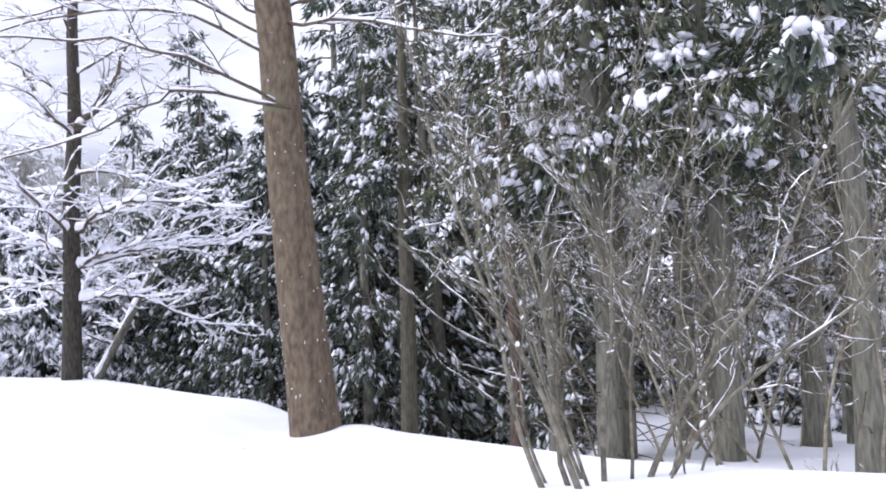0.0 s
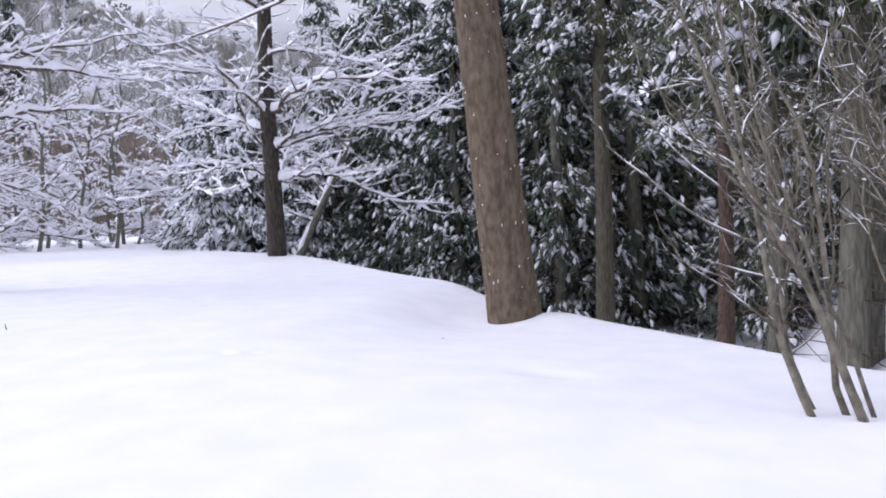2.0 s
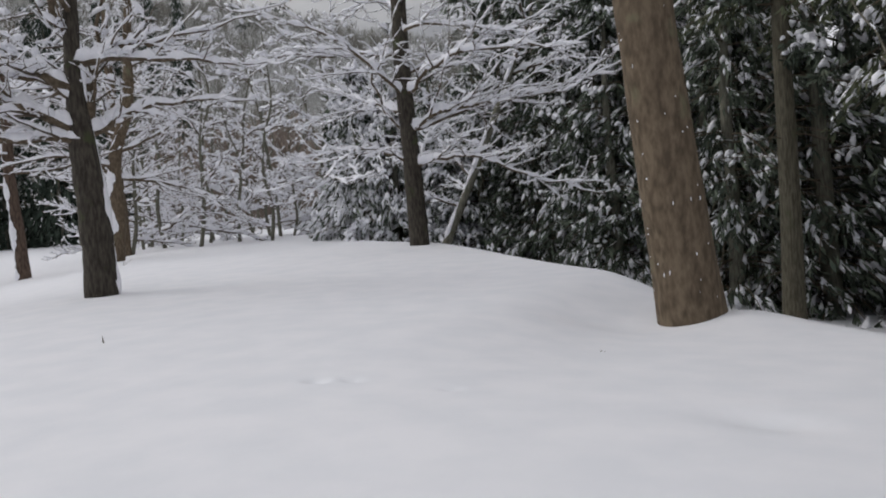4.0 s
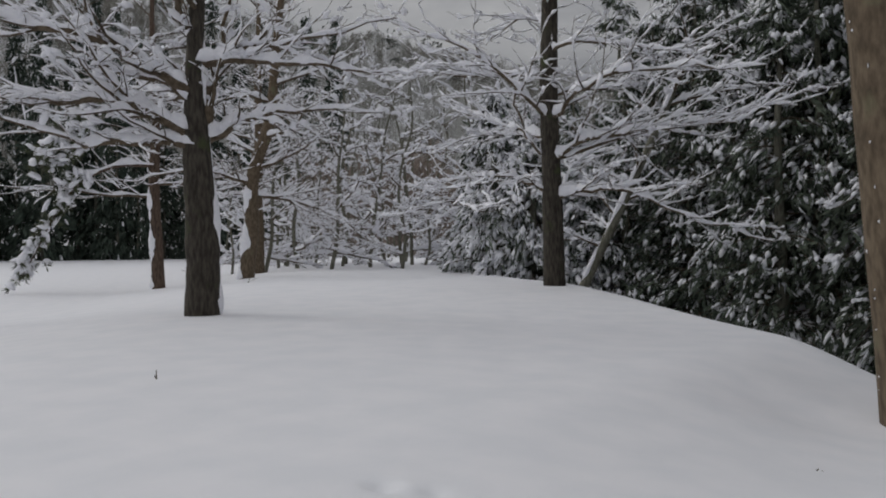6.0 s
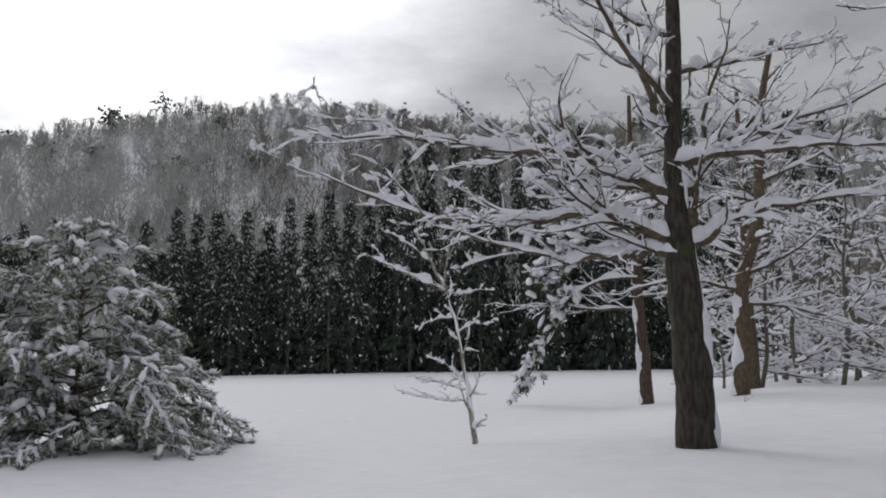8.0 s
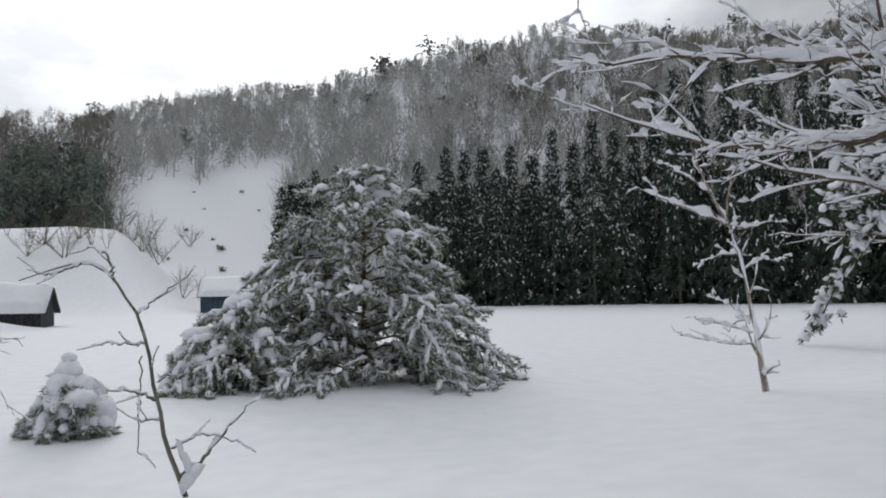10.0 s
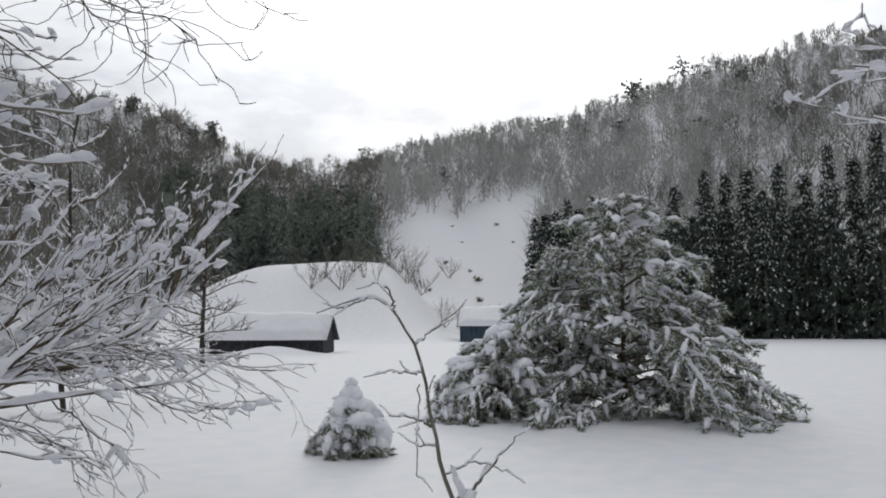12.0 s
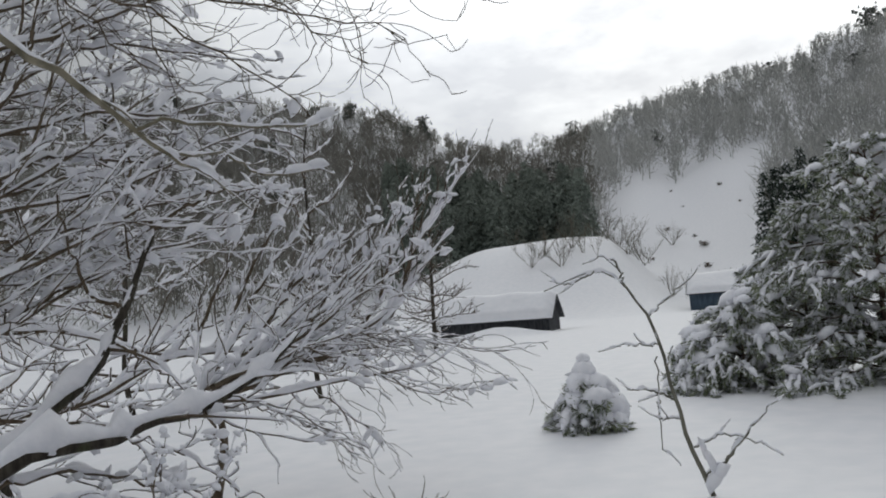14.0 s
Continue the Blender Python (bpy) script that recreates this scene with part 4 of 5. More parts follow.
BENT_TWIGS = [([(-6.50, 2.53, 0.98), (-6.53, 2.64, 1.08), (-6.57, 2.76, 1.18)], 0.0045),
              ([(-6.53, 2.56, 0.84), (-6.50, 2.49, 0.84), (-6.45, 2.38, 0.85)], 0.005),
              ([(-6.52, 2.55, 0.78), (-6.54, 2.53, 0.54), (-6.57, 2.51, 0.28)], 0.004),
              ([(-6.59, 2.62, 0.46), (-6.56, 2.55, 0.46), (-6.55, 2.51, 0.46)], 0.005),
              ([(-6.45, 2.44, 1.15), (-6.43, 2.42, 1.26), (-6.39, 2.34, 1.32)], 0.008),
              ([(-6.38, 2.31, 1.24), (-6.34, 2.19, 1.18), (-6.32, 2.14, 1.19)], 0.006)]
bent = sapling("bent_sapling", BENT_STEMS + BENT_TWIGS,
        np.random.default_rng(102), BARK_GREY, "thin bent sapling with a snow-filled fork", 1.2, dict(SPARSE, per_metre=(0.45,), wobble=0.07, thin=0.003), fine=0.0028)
cushion = Geo()
cushion.lumps(np.array([(0.01, 0.05, 0.03), (0.0, 0.08, 0.07), (0.03, 0.03, 0.12), (0.04, 0.0, 0.20)]), np.array([(-0.1, 0.3, 0.4), (-0.1, 0.4, 0.5), (0.2, -0.2, 1.0), (0.2, -0.2, 1.0)]), np.array([(0.07, 0.05, 0.05), (0.06, 0.04, 0.045), (0.07, 0.03, 0.03), (0.08, 0.022, 0.022)]), np.random.default_rng(103), 9)
tagged(part("fork_snow", cushion, SNOW_CLUMP, bent, "snow filling the fork at the foot"), kind="stuff")


def overhanging_twigs():
    rng = np.random.default_rng(120)
    base = np.array((-4.3, 0.6, 3.9))
    ob = thing("overhanging_branch", base + (0.15, -0.2, 0.0), "thin bare twigs hanging in from a tree overhead", "branch")
    for points, r in (([(-4.3, 0.6, 3.4), (-4.83, 1.21, 2.75), (-5.3, 1.6, 2.6), (-5.75, 2.0, 2.45)], 0.012), ([(-4.4, 0.5, 3.2), (-4.8, 0.9, 2.75), (-5.2, 1.2, 2.5), (-5.6, 1.5, 2.15)], 0.012),
                      ([(-4.5, 0.9, 3.3), (-5.2, 1.6, 2.9), (-5.8, 2.2, 2.7)], 0.010), ([(-4.2, 0.4, 3.2), (-4.6, 0.7, 2.8), (-5.1, 0.9, 2.4)], 0.011), ([(-4.6, 0.6, 3.3), (-5.4, 1.2, 2.9), (-6.0, 1.5, 2.5)], 0.010)):
        lines = []
        sprout(curve(points, 14, rng, 0.022) - base, np.linspace(r * 0.75, 0.003, 14), 0, dict(ARCH, levels=3, per_metre=(5.0, 5.0, 4.0), thin=0.0028, ratio=0.5, wobble=0.22, lift=0.05, spread=1.0), rng, lines)
        dress(ob, lines, rng, TWIG, 0.25, "twig", 0.02)


overhanging_twigs()


def arching_tree():
    """The big snow-laden tree by the field, its limbs arching out over the snow."""
    rng = np.random.default_rng(130)
    base = np.array((-3.95, 0.0, ground_at(-3.95, 0.0) - 0.15))
    ob = thing("arching_tree", base, "wide bare tree, its arching limbs heaped with snow", "tree", "snow-laden trees by the path")
    part("trunk", trunk_geo(np.array([(0, 0, -0.1), (-0.08, 0.02, 0.6), (-0.25, -0.15, 1.5), (-0.4, -0.35, 2.6), (-0.5, -0.5, 4.2)]), (0.15, 0.13, 0.10, 0.08, 0.04), rng), BARK_DARK, ob)
    thick = (([(-4.05, 0.02, 0.25), (-4.43, 0.12, 0.59), (-4.81, 0.08, 0.88), (-4.98, 0.06, 1.08), (-5.15, 0.04, 1.42), (-5.29, 0.01, 1.71)], 0.046, 2.0),
             ([(-4.0, 0.1, 0.3), (-4.39, 0.39, 0.58), (-4.73, 0.42, 0.57), (-4.98, 0.40, 0.63), (-5.35, 0.49, 0.70), (-5.64, 0.54, 0.85), (-5.9, 0.55, 1.02)], 0.042, 3.1))
    forks = (([(-5.29, 0.01, 1.71), (-5.28, -0.06, 1.84), (-5.24, -0.15, 2.10), (-5.21, -0.28, 2.75)], 0.018), ([(-5.29, 0.01, 1.71), (-5.51, 0.03, 1.86), (-5.74, 0.07, 1.96), (-5.97, 0.12, 1.99)], 0.020),
             ([(-5.02, 0.08, 1.25), (-4.87, -0.01, 1.35), (-4.81, -0.03, 1.62), (-4.76, -0.06, 1.87)], 0.017), ([(-4.77, 0.29, 0.56), (-5.19, 0.25, 0.63), (-5.63, 0.27, 0.64), (-6.57, 0.45, 0.68), (-7.04, 0.62, 0.76)], 0.022),
             ([(-4.95, 0.15, 1.05), (-5.13, 0.14, 0.94), (-5.31, 0.13, 0.76)], 0.010), ([(-4.77, 0.40, 0.60), (-5.02, 0.50, 0.50), (-5.35, 0.65, 0.21)], 0.008))
    sweeping = (([(-5.85, 0.50, 0.95), (-6.19, 0.42, 0.90), (-6.5, 0.47, 0.78), (-6.86, 0.65, 0.55), (-7.18, 0.80, 0.53)], 0.011), ([(-5.64, 0.54, 0.85), (-6.42, 0.35, 0.98), (-6.84, 0.39, 0.93), (-7.71, 0.86, 0.76)], 0.013),
                ([(-5.5, 0.27, 0.64), (-5.88, 0.22, 0.58), (-6.16, 0.37, 0.40), (-6.41, 0.52, 0.25)], 0.010), ([(-6.16, 0.36, 0.66), (-6.41, 0.38, 0.47), (-6.68, 0.52, 0.21)], 0.009),
                ([(-5.35, 0.49, 0.72), (-5.7, 0.62, 0.6), (-6.05, 0.72, 0.35)], 0.009))
    near = (([(-4.2, -0.2, 2.4), (-3.78, 0.9, 2.45), (-4.01, 1.32, 2.14), (-4.25, 1.37, 1.98), (-4.56, 1.32, 1.83), (-4.75, 1.33, 1.77)], 0.024), ([(-4.39, 1.33, 1.91), (-4.57, 1.33, 1.98), (-4.82, 1.38, 1.98), (-5.13, 1.51, 2.0), (-5.3, 1.53, 2.05)], 0.009),
            ([(-4.56, 1.32, 1.83), (-4.87, 1.29, 1.87), (-5.07, 1.32, 1.79), (-5.32, 1.41, 1.83)], 0.007))
    upright = (([(-4.2, -0.15, 1.3), (-4.5, -0.15, 1.9), (-4.69, -0.15, 2.2), (-4.96, -0.18, 2.98)], 0.020), ([(-4.25, -0.2, 1.9), (-4.56, -0.11, 2.48), (-4.70, -0.12, 2.87), (-4.81, -0.14, 3.3)], 0.020),
               ([(-4.15, -0.1, 1.15), (-4.71, -0.24, 1.61), (-5.04, -0.23, 1.75), (-5.36, -0.21, 1.97), (-5.92, -0.17, 2.75)], 0.022), ([(-4.1, -0.05, 0.9), (-4.64, -0.25, 1.24), (-5.17, -0.25, 1.52), (-5.88, -0.08, 1.76)], 0.022),
               ([(-4.25, -0.2, 1.7), (-4.8, -0.40, 2.13), (-5.18, -0.35, 2.19), (-5.89, -0.19, 2.13)], 0.018), ([(-4.3, -0.3, 2.2), (-4.9, -0.44, 2.73), (-5.29, -0.34, 2.93), (-6.1, -0.03, 2.91)], 0.016))
    low = (([(-4.0, 0.05, 0.12), (-4.3, 0.45, 0.34), (-4.55, 0.7, 0.36), (-4.8, 0.95, 0.2)], 0.022), ([(-4.0, 0.05, 0.05), (-4.15, 0.6, 0.25), (-4.3, 0.95, 0.18)], 0.02), ([(-4.05, 0.0, 0.3), (-4.5, 0.1, 0.42), (-4.9, 0.2, 0.36), (-5.2, 0.35, 0.22)], 0.018))
    few = dict(ARCH, per_metre=(4.2, 4.4, 4.0), bare=0.2)
    for points, r, heavy in thick:
        lines = []
        sprout(curve(points, 20, rng, 0.008) - base, np.linspace(r, 0.012, 20), 0, dict(few, per_metre=(2.4, 4.0, 4.0), bare=0.35), rng, lines)
        dress(ob, lines[:1], rng, BARK_DARK, heavy, most=0.13, grain=0.06)
        starts = [i for i, q in enumerate(lines) if q[2] == 1] + [len(lines)]
        for a, b in zip(starts, starts[1:]):
            dress(ob, lines[a:b], rng, TWIG, 1.8, "branch", pads=0.16)
    for points, r in forks + upright + low:
        lines = []
        sprout(curve(points, 16, rng, 0.012) - base, np.linspace(0.85 * r, 0.005, 16), 0, few, rng, lines)
        dress(ob, lines, rng, TWIG, 1.75, most=0.09, pads=0.14, grain=0.06)
    for points, r in sweeping:
        lines = []
        sprout(curve(points, 14, rng, 0.012) - base, np.linspace(0.6 * r, 0.003, 14), 0, dict(ARCH, per_metre=(9.0, 6.0, 4.0), bare=0.15, lift=-0.035, rise=-0.1, angle=0.5, thin=0.0023), rng, lines)
        dress(ob, lines, rng, TWIG, 0.9, most=0.03, pads=0.02)
    for points, r in near:
        lines = []
        sprout(curve(points, 16, rng, 0.006) - base, np.linspace(r, 0.004, 16), 0, dict(SPARSE, per_metre=(0.8,), bare=0.5), rng, lines)
        limb = dress(ob, lines, rng, TWIG_OLIVE, 0.9, "bough", 0.03)
        clods = Geo()
        tip = lines[0][0][[-1, -3, -6] if r < 0.02 else [-1, -2, -4]]
        clods.lumps(tip + (0, 0, 0.015), np.repeat(lines[0][0][-1:] - lines[0][0][-4:-3], 3, 0), np.array([(0.075, 0.04, 0.036), (0.07, 0.035, 0.032), (0.04, 0.022, 0.02)]) * rng.uniform(0.8, 1.1, (3, 1)), rng, 9)
        tagged(part("snow_clod", clods, SNOW_CLUMP, limb, "oval clod of snow clinging to the twig"), kind="stuff")
    # finer rising limbs that fill the crown behind
    for k in range(24):
        f = k / 23
        at = np.array((-4.05 - 0.4 * f, -0.05 - 0.45 * f, 0.9 + 2.6 * f))
        way = (-1.0 + 0.35 * rng.normal(), -0.25 + 0.3 * rng.normal(), 0.35 + 0.35 * f + 0.12 * rng.normal())
        lines = []
        sprout(shoot(at, way, rng.uniform(1.7, 2.7), 14, rng, 0.12, 0.01) - base, np.linspace(0.014, 0.004, 14), 0, dict(few, per_metre=(5.0, 4.6, 4.0), thin=0.0028), rng, lines)
        dress(ob, lines, rng, TWIG, 1.5, most=0.07, pads=0.08)


arching_tree()


def fan_tree():
    """A many-stemmed tree beside it, its stems fanning out and up, each heaped with snow."""
    rng = np.random.default_rng(147)
    base = np.array((-5.78, -0.32, ground_at(-5.78, -0.32) - 0.15))
    ob = thing("fan_tree", base, "many-stemmed bare tree, rising stems heaped with snow", "tree", "snow-laden trees by the path")
    part("trunk", trunk_geo(np.array([(0, 0, 0), (-0.08, 0, 0.35), (-0.2, -0.04, 0.72), (-0.28, -0.2, 0.98)]), (0.034, 0.03, 0.028, 0.022), rng, 10), TWIG, ob)
    for k in range(12):
        f = k / 11
        low = np.array((-7.55 + 1.05 * f, -0.25 - 0.95 * f, 1.08 - 0.1 * f)) + rng.normal(size=3) * 0.06
        tip = low + np.array((-0.72 - 0.1 * math.cos(f * 9), 0.30 - 0.2 * f, 0.9 + 0.3 * math.sin(f * 7 + 1))) * rng.uniform(0.8, 1.25)
        rise = np.array((-5.98 - 0.15 * (1 - f), -0.42 - 0.25 * f, 0.62)) + rng.normal(size=3) * 0.03
        lines = []
        sprout(curve([rise, low, (low + tip) / 2 + (0.05, 0, 0.03), tip], 22, rng, 0.01) - base, np.linspace(0.019, 0.010, 22), 0, dict(ARCH, rise=0.75, spread=0.4, angle=0.42, lift=0.03, per_metre=(4.0, 4.0, 3.2), bare=0.3, ratio=0.26, wobble=0.13), rng, lines)
        dress(ob, lines, rng, TWIG, 2.7, "stem", 0.08, pads=0.05, grain=0.05)
    for k in range(9):
        lines = []
        low = np.array((-6.0 - 0.05 * k, -0.45 - 0.03 * k, 0.7))
        sprout(shoot(low, (-0.8, 0.25 + 0.05 * k, 0.25 + 0.2 * rng.random()), rng.uniform(1.0, 1.7), 12, rng, 0.1, -0.01) - base, np.linspace(0.018, 0.005, 12), 0, dict(ARCH, per_metre=(5, 4.4, 4.0)), rng, lines)
        dress(ob, lines, rng, TWIG, 1.6, "branch", 0.08, pads=0.1)


fan_tree()
for foot, tall, seed in (((-24.6, -13.4), 5.2, 148), ((-25.0, -18.4), 5.4, 150), ((-4.6, -2.6), 6.5, 149)):
    far = tall < 6
    snowy_tree("bare_tree", foot, (0.3, 0.4), tall, 0.09 if far else 0.07, 22, np.random.default_rng(seed), BARK_DARK, "small bare brown tree with a round twiggy crown", "small trees by the field",
               dict(MIDDLE, levels=2, per_metre=(5.5, 5.0), thin=0.011 if far else 0.005, rise=0.5, lift=0.03, spread=0.8), snow=0.7 if far else 1.2, bare_to=0.9, grain=0.2, limb_r=0.36, crook=0.08)
for foot, tall, seed in (((-5.9, -3.4), 5.5, 145), ((-12.5, -6.5), 5.2, 142), ((-9.5, -7.5), 6.0, 144)):
    snowy_tree("snowy_tree", foot, (0.9, 1.1), tall, 0.045, 17, np.random.default_rng(seed), BARK_DARK, "small bare tree with snow on rising twigs", "small trees by the field", dict(MIDDLE, rise=0.5, lift=0.04, spread=0.6), snow=2.4, bare_to=0.3, grain=0.14, limb_r=0.55, crook=0.16)


# ---- snow-covered pines ----
def pine(name, foot, tall, reach, boughs, rng, label, from_z=0.1, heavy=1.0, leaf=0.145, fill=6.0, point=0.75, lean=(0.0, 0.0)):
    """A young pine: whorled boughs with finger-like shoots, needles all along each shoot and snow on its back."""
    base = np.array((foot[0], foot[1], ground_at(*foot) - 0.15))
    ob = thing(name, base, label, "pine", "young pines in the field")
    stem = np.array([(0, 0, 0), (lean[0] * .4 + 0.04, lean[1] * .4 + 0.02, tall * .5), (lean[0], lean[1], tall + 0.1)])
    part("trunk", trunk_geo(stem, (0.024 * reach + 0.008, 0.016 * reach, 0.008), rng, 8, 0.1), BARK_RED, ob)
    for k in range(boughs):
        f = min(1.0, max(0.0, (k + rng.uniform(-0.4, 0.4)) / (boughs - 1))) ** 1.2
        z = 0.15 + from_z + (tall * 0.98 - from_z) * f
        az = k * 2.4 + rng.normal() * 0.25
        ll = reach * ((1 - f) ** point + 0.07) * rng.uniform(0.52, 1.28)
        ll = min(ll, 1.08 * reach)
        out = np.array((math.cos(az), math.sin(az), 0.0))
        across = np.cross(out, (0, 0, 1.0))
        s = np.linspace(0, 1, 9)
        up, droop = rng.uniform(0.3, 0.55) + 0.35 * f, rng.uniform(0.45, 0.85) * (1 - 0.5 * f)
        root = np.array((np.interp(z, stem[:, 2], stem[:, 0]), np.interp(z, stem[:, 2], stem[:, 1]), z))
        p = root + out * (s * ll)[:, None] + np.array((0, 0, 1.0)) * ((up * s - droop * s ** 2.2) * ll)[:, None] + across * (0.06 * ll * np.sin(s * 3 + k))[:, None] + rng.normal(size=(9, 3)) * 0.012
        p[:, 2] = np.maximum(p[:, 2], 0.2 + 0.06 * rng.random(9))
        wood, needles, white = Geo(), Geo(), Geo()
        wood.tube(p, np.linspace(0.008 + 0.006 * reach, 0.005, 9), sides=5)
        shoots = [p[-4:]]
        for m in range(max(4, int(ll * fill))):
            g = 1 - 0.82 * (m + rng.random()) / max(4, int(ll * fill))
            at = np.array([np.interp(g, s, p[:, i]) for i in range(3)])
            side = 1 if m % 2 else -1
            way = out * rng.uniform(0.5, 1.0) + across * side * rng.uniform(0.35, 1.0) + (0, 0, rng.uniform(-.25, .35))
            q = shoot(at, way, (0.16 + 0.30 * rng.random()) * min(1.15, 0.45 + 0.5 * ll), 6, rng, 0.09, -0.15 * heavy)
            q[:, 2] = np.maximum(q[:, 2], 0.17)
            wood.tube(q, np.linspace(0.007, 0.004, 6), sides=3)
            shoots.append(q)
        for q in shoots:
            n = 38
            t = np.concatenate([rng.uniform(0.25, 1.0, n - 10), np.ones(10)])
            at = np.stack([np.interp(t * (len(q) - 1), np.arange(len(q)), q[:, i]) for i in range(3)], 1)
            way = q[-1] - q[-3]
            way = way / (np.linalg.norm(way) + 1e-9)
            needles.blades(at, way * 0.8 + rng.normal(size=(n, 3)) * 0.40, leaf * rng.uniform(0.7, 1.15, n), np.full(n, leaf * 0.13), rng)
            if rng.random() < 0.88 * heavy:
                fat = rng.uniform(0.030, 0.060) * heavy
                snow_on(white, q[1:] if len(q) > 4 else q, np.linspace(fat * 0.6, fat, len(q[1:] if len(q) > 4 else q)), rng, 1.15, 0.09, sides=6, grain=0.05)
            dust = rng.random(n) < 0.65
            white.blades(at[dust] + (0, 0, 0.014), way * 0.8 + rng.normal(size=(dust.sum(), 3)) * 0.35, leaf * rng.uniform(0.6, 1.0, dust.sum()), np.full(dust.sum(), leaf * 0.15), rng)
        if rng.random() < 0.5 * heavy:
            m = rng.integers(2, 5)
            at = p[rng.integers(3, 8, m)] + (0, 0, 0.05)
            white.lumps(at, np.repeat(out[None], m, 0) + (0, 0, -0.3) + rng.normal(size=(m, 3)) * 0.3, np.array([[0.17, 0.085, 0.075]]) * heavy * rng.uniform(0.5, 1.15, (m, 1)), rng, 8)
        bough = part("bough", wood, TWIG, ob)
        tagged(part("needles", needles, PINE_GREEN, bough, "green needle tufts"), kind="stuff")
        tagged(part("snow", white, SNOW_CLUMP, bough, "snow weighing the bough down"), kind="stuff")
    return ob


def heap(parent, places, rng):
    """Round pillows of snow resting on a small pine."""
    for (x, y, z), r in places:
        geo = Geo()
        lat, lon = np.meshgrid(np.linspace(0.02, np.pi - 0.35, 9), np.arange(16) * np.pi / 8, indexing="ij")
        bulge = 1 + 0.10 * np.sin(lon * 3 + x * 40) * np.sin(lat * 3 + y * 30) + rng.normal(size=lat.shape) * 0.05
        v = np.stack([x + r * bulge * np.sin(lat) * np.cos(lon), y + r * bulge * np.sin(lat) * np.sin(lon), z + r * 0.78 * bulge * np.cos(lat)], -1)
        i, j = np.meshgrid(np.arange(8), np.arange(16), indexing="ij")
        i, j = i.ravel(), j.ravel()
        k = (j + 1) % 16
        n = 9 * 16
        v = np.concatenate([v.reshape(-1, 3), [[x, y, z + r * 0.8], [x, y, z - r * 0.75]]])
        b = np.arange(16)
        c = (b + 1) % 16
        geo.add(v, np.stack([i * 16 + j, (i + 1) * 16 + j, (i + 1) * 16 + k, i * 16 + k], -1), np.concatenate([np.stack([c, b, np.full(16, n)], -1), np.stack([128 + b, 128 + c, np.full(16, n + 1)], -1)]))
        part("snow_pillow", geo, SNOW_CLUMP, parent, "rounded pillow of snow")


rng_p = np.random.default_rng(150)
pine("young_pine", polar(98.7, 12.5), 3.38, 2.05, 64, rng_p, "broad young pine bowed under snow", 0.05, heavy=1.0, fill=7.5, point=0.85)
pine("young_pine", polar(103.2, 12.9), 2.5, 1.25, 36, rng_p, "slim young pine crowding a broader one, snowy", 0.5, heavy=1.05, fill=9, point=0.8)
pine("young_pine", polar(107.4, 11.9), 1.28, 0.95, 34, rng_p, "low young pine half buried in snow", 0.05, heavy=1.3, fill=8)
pine("young_pine", polar(110.2, 11.9), 0.75, 0.6, 16, rng_p, "low young pine half buried in snow", 0.05, heavy=1.4, fill=8)
pine("young_pine", polar(93.6, 12.9), 1.75, 1.25, 28, rng_p, "young pine beside a broader one, snowy", 0.05, heavy=1.0, fill=9)
small = pine("small_pine", (-10.35, 0.08), 0.52, 0.38, 22, rng_p, "small pine half buried under pillows of snow", 0.04, heavy=1.25, leaf=0.11, fill=11)
PILLOWS = ((0.0, 0.0, 0.92, 0.07), (0.0, 0.02, 0.80, 0.125), (-0.05, 0.08, 0.66, 0.15), (0.09, 0.04, 0.64, 0.15), (-0.10, 0.10, 0.50, 0.13), (0.12, 0.14, 0.48, 0.12), (0.28, 0.02, 0.42, 0.16), (-0.02, 0.17, 0.40, 0.10),
           (0.28, -0.1, 0.30, 0.17), (-0.18, 0.14, 0.22, 0.12), (-0.05, -0.15, 0.5, 0.16), (-0.2, -0.1, 0.35, 0.13))
heap(small, [((-0.485 * a + 0.875 * b, 0.875 * a + 0.485 * b, c), r * 1.02) for a, b, c, r in PILLOWS], rng_p)


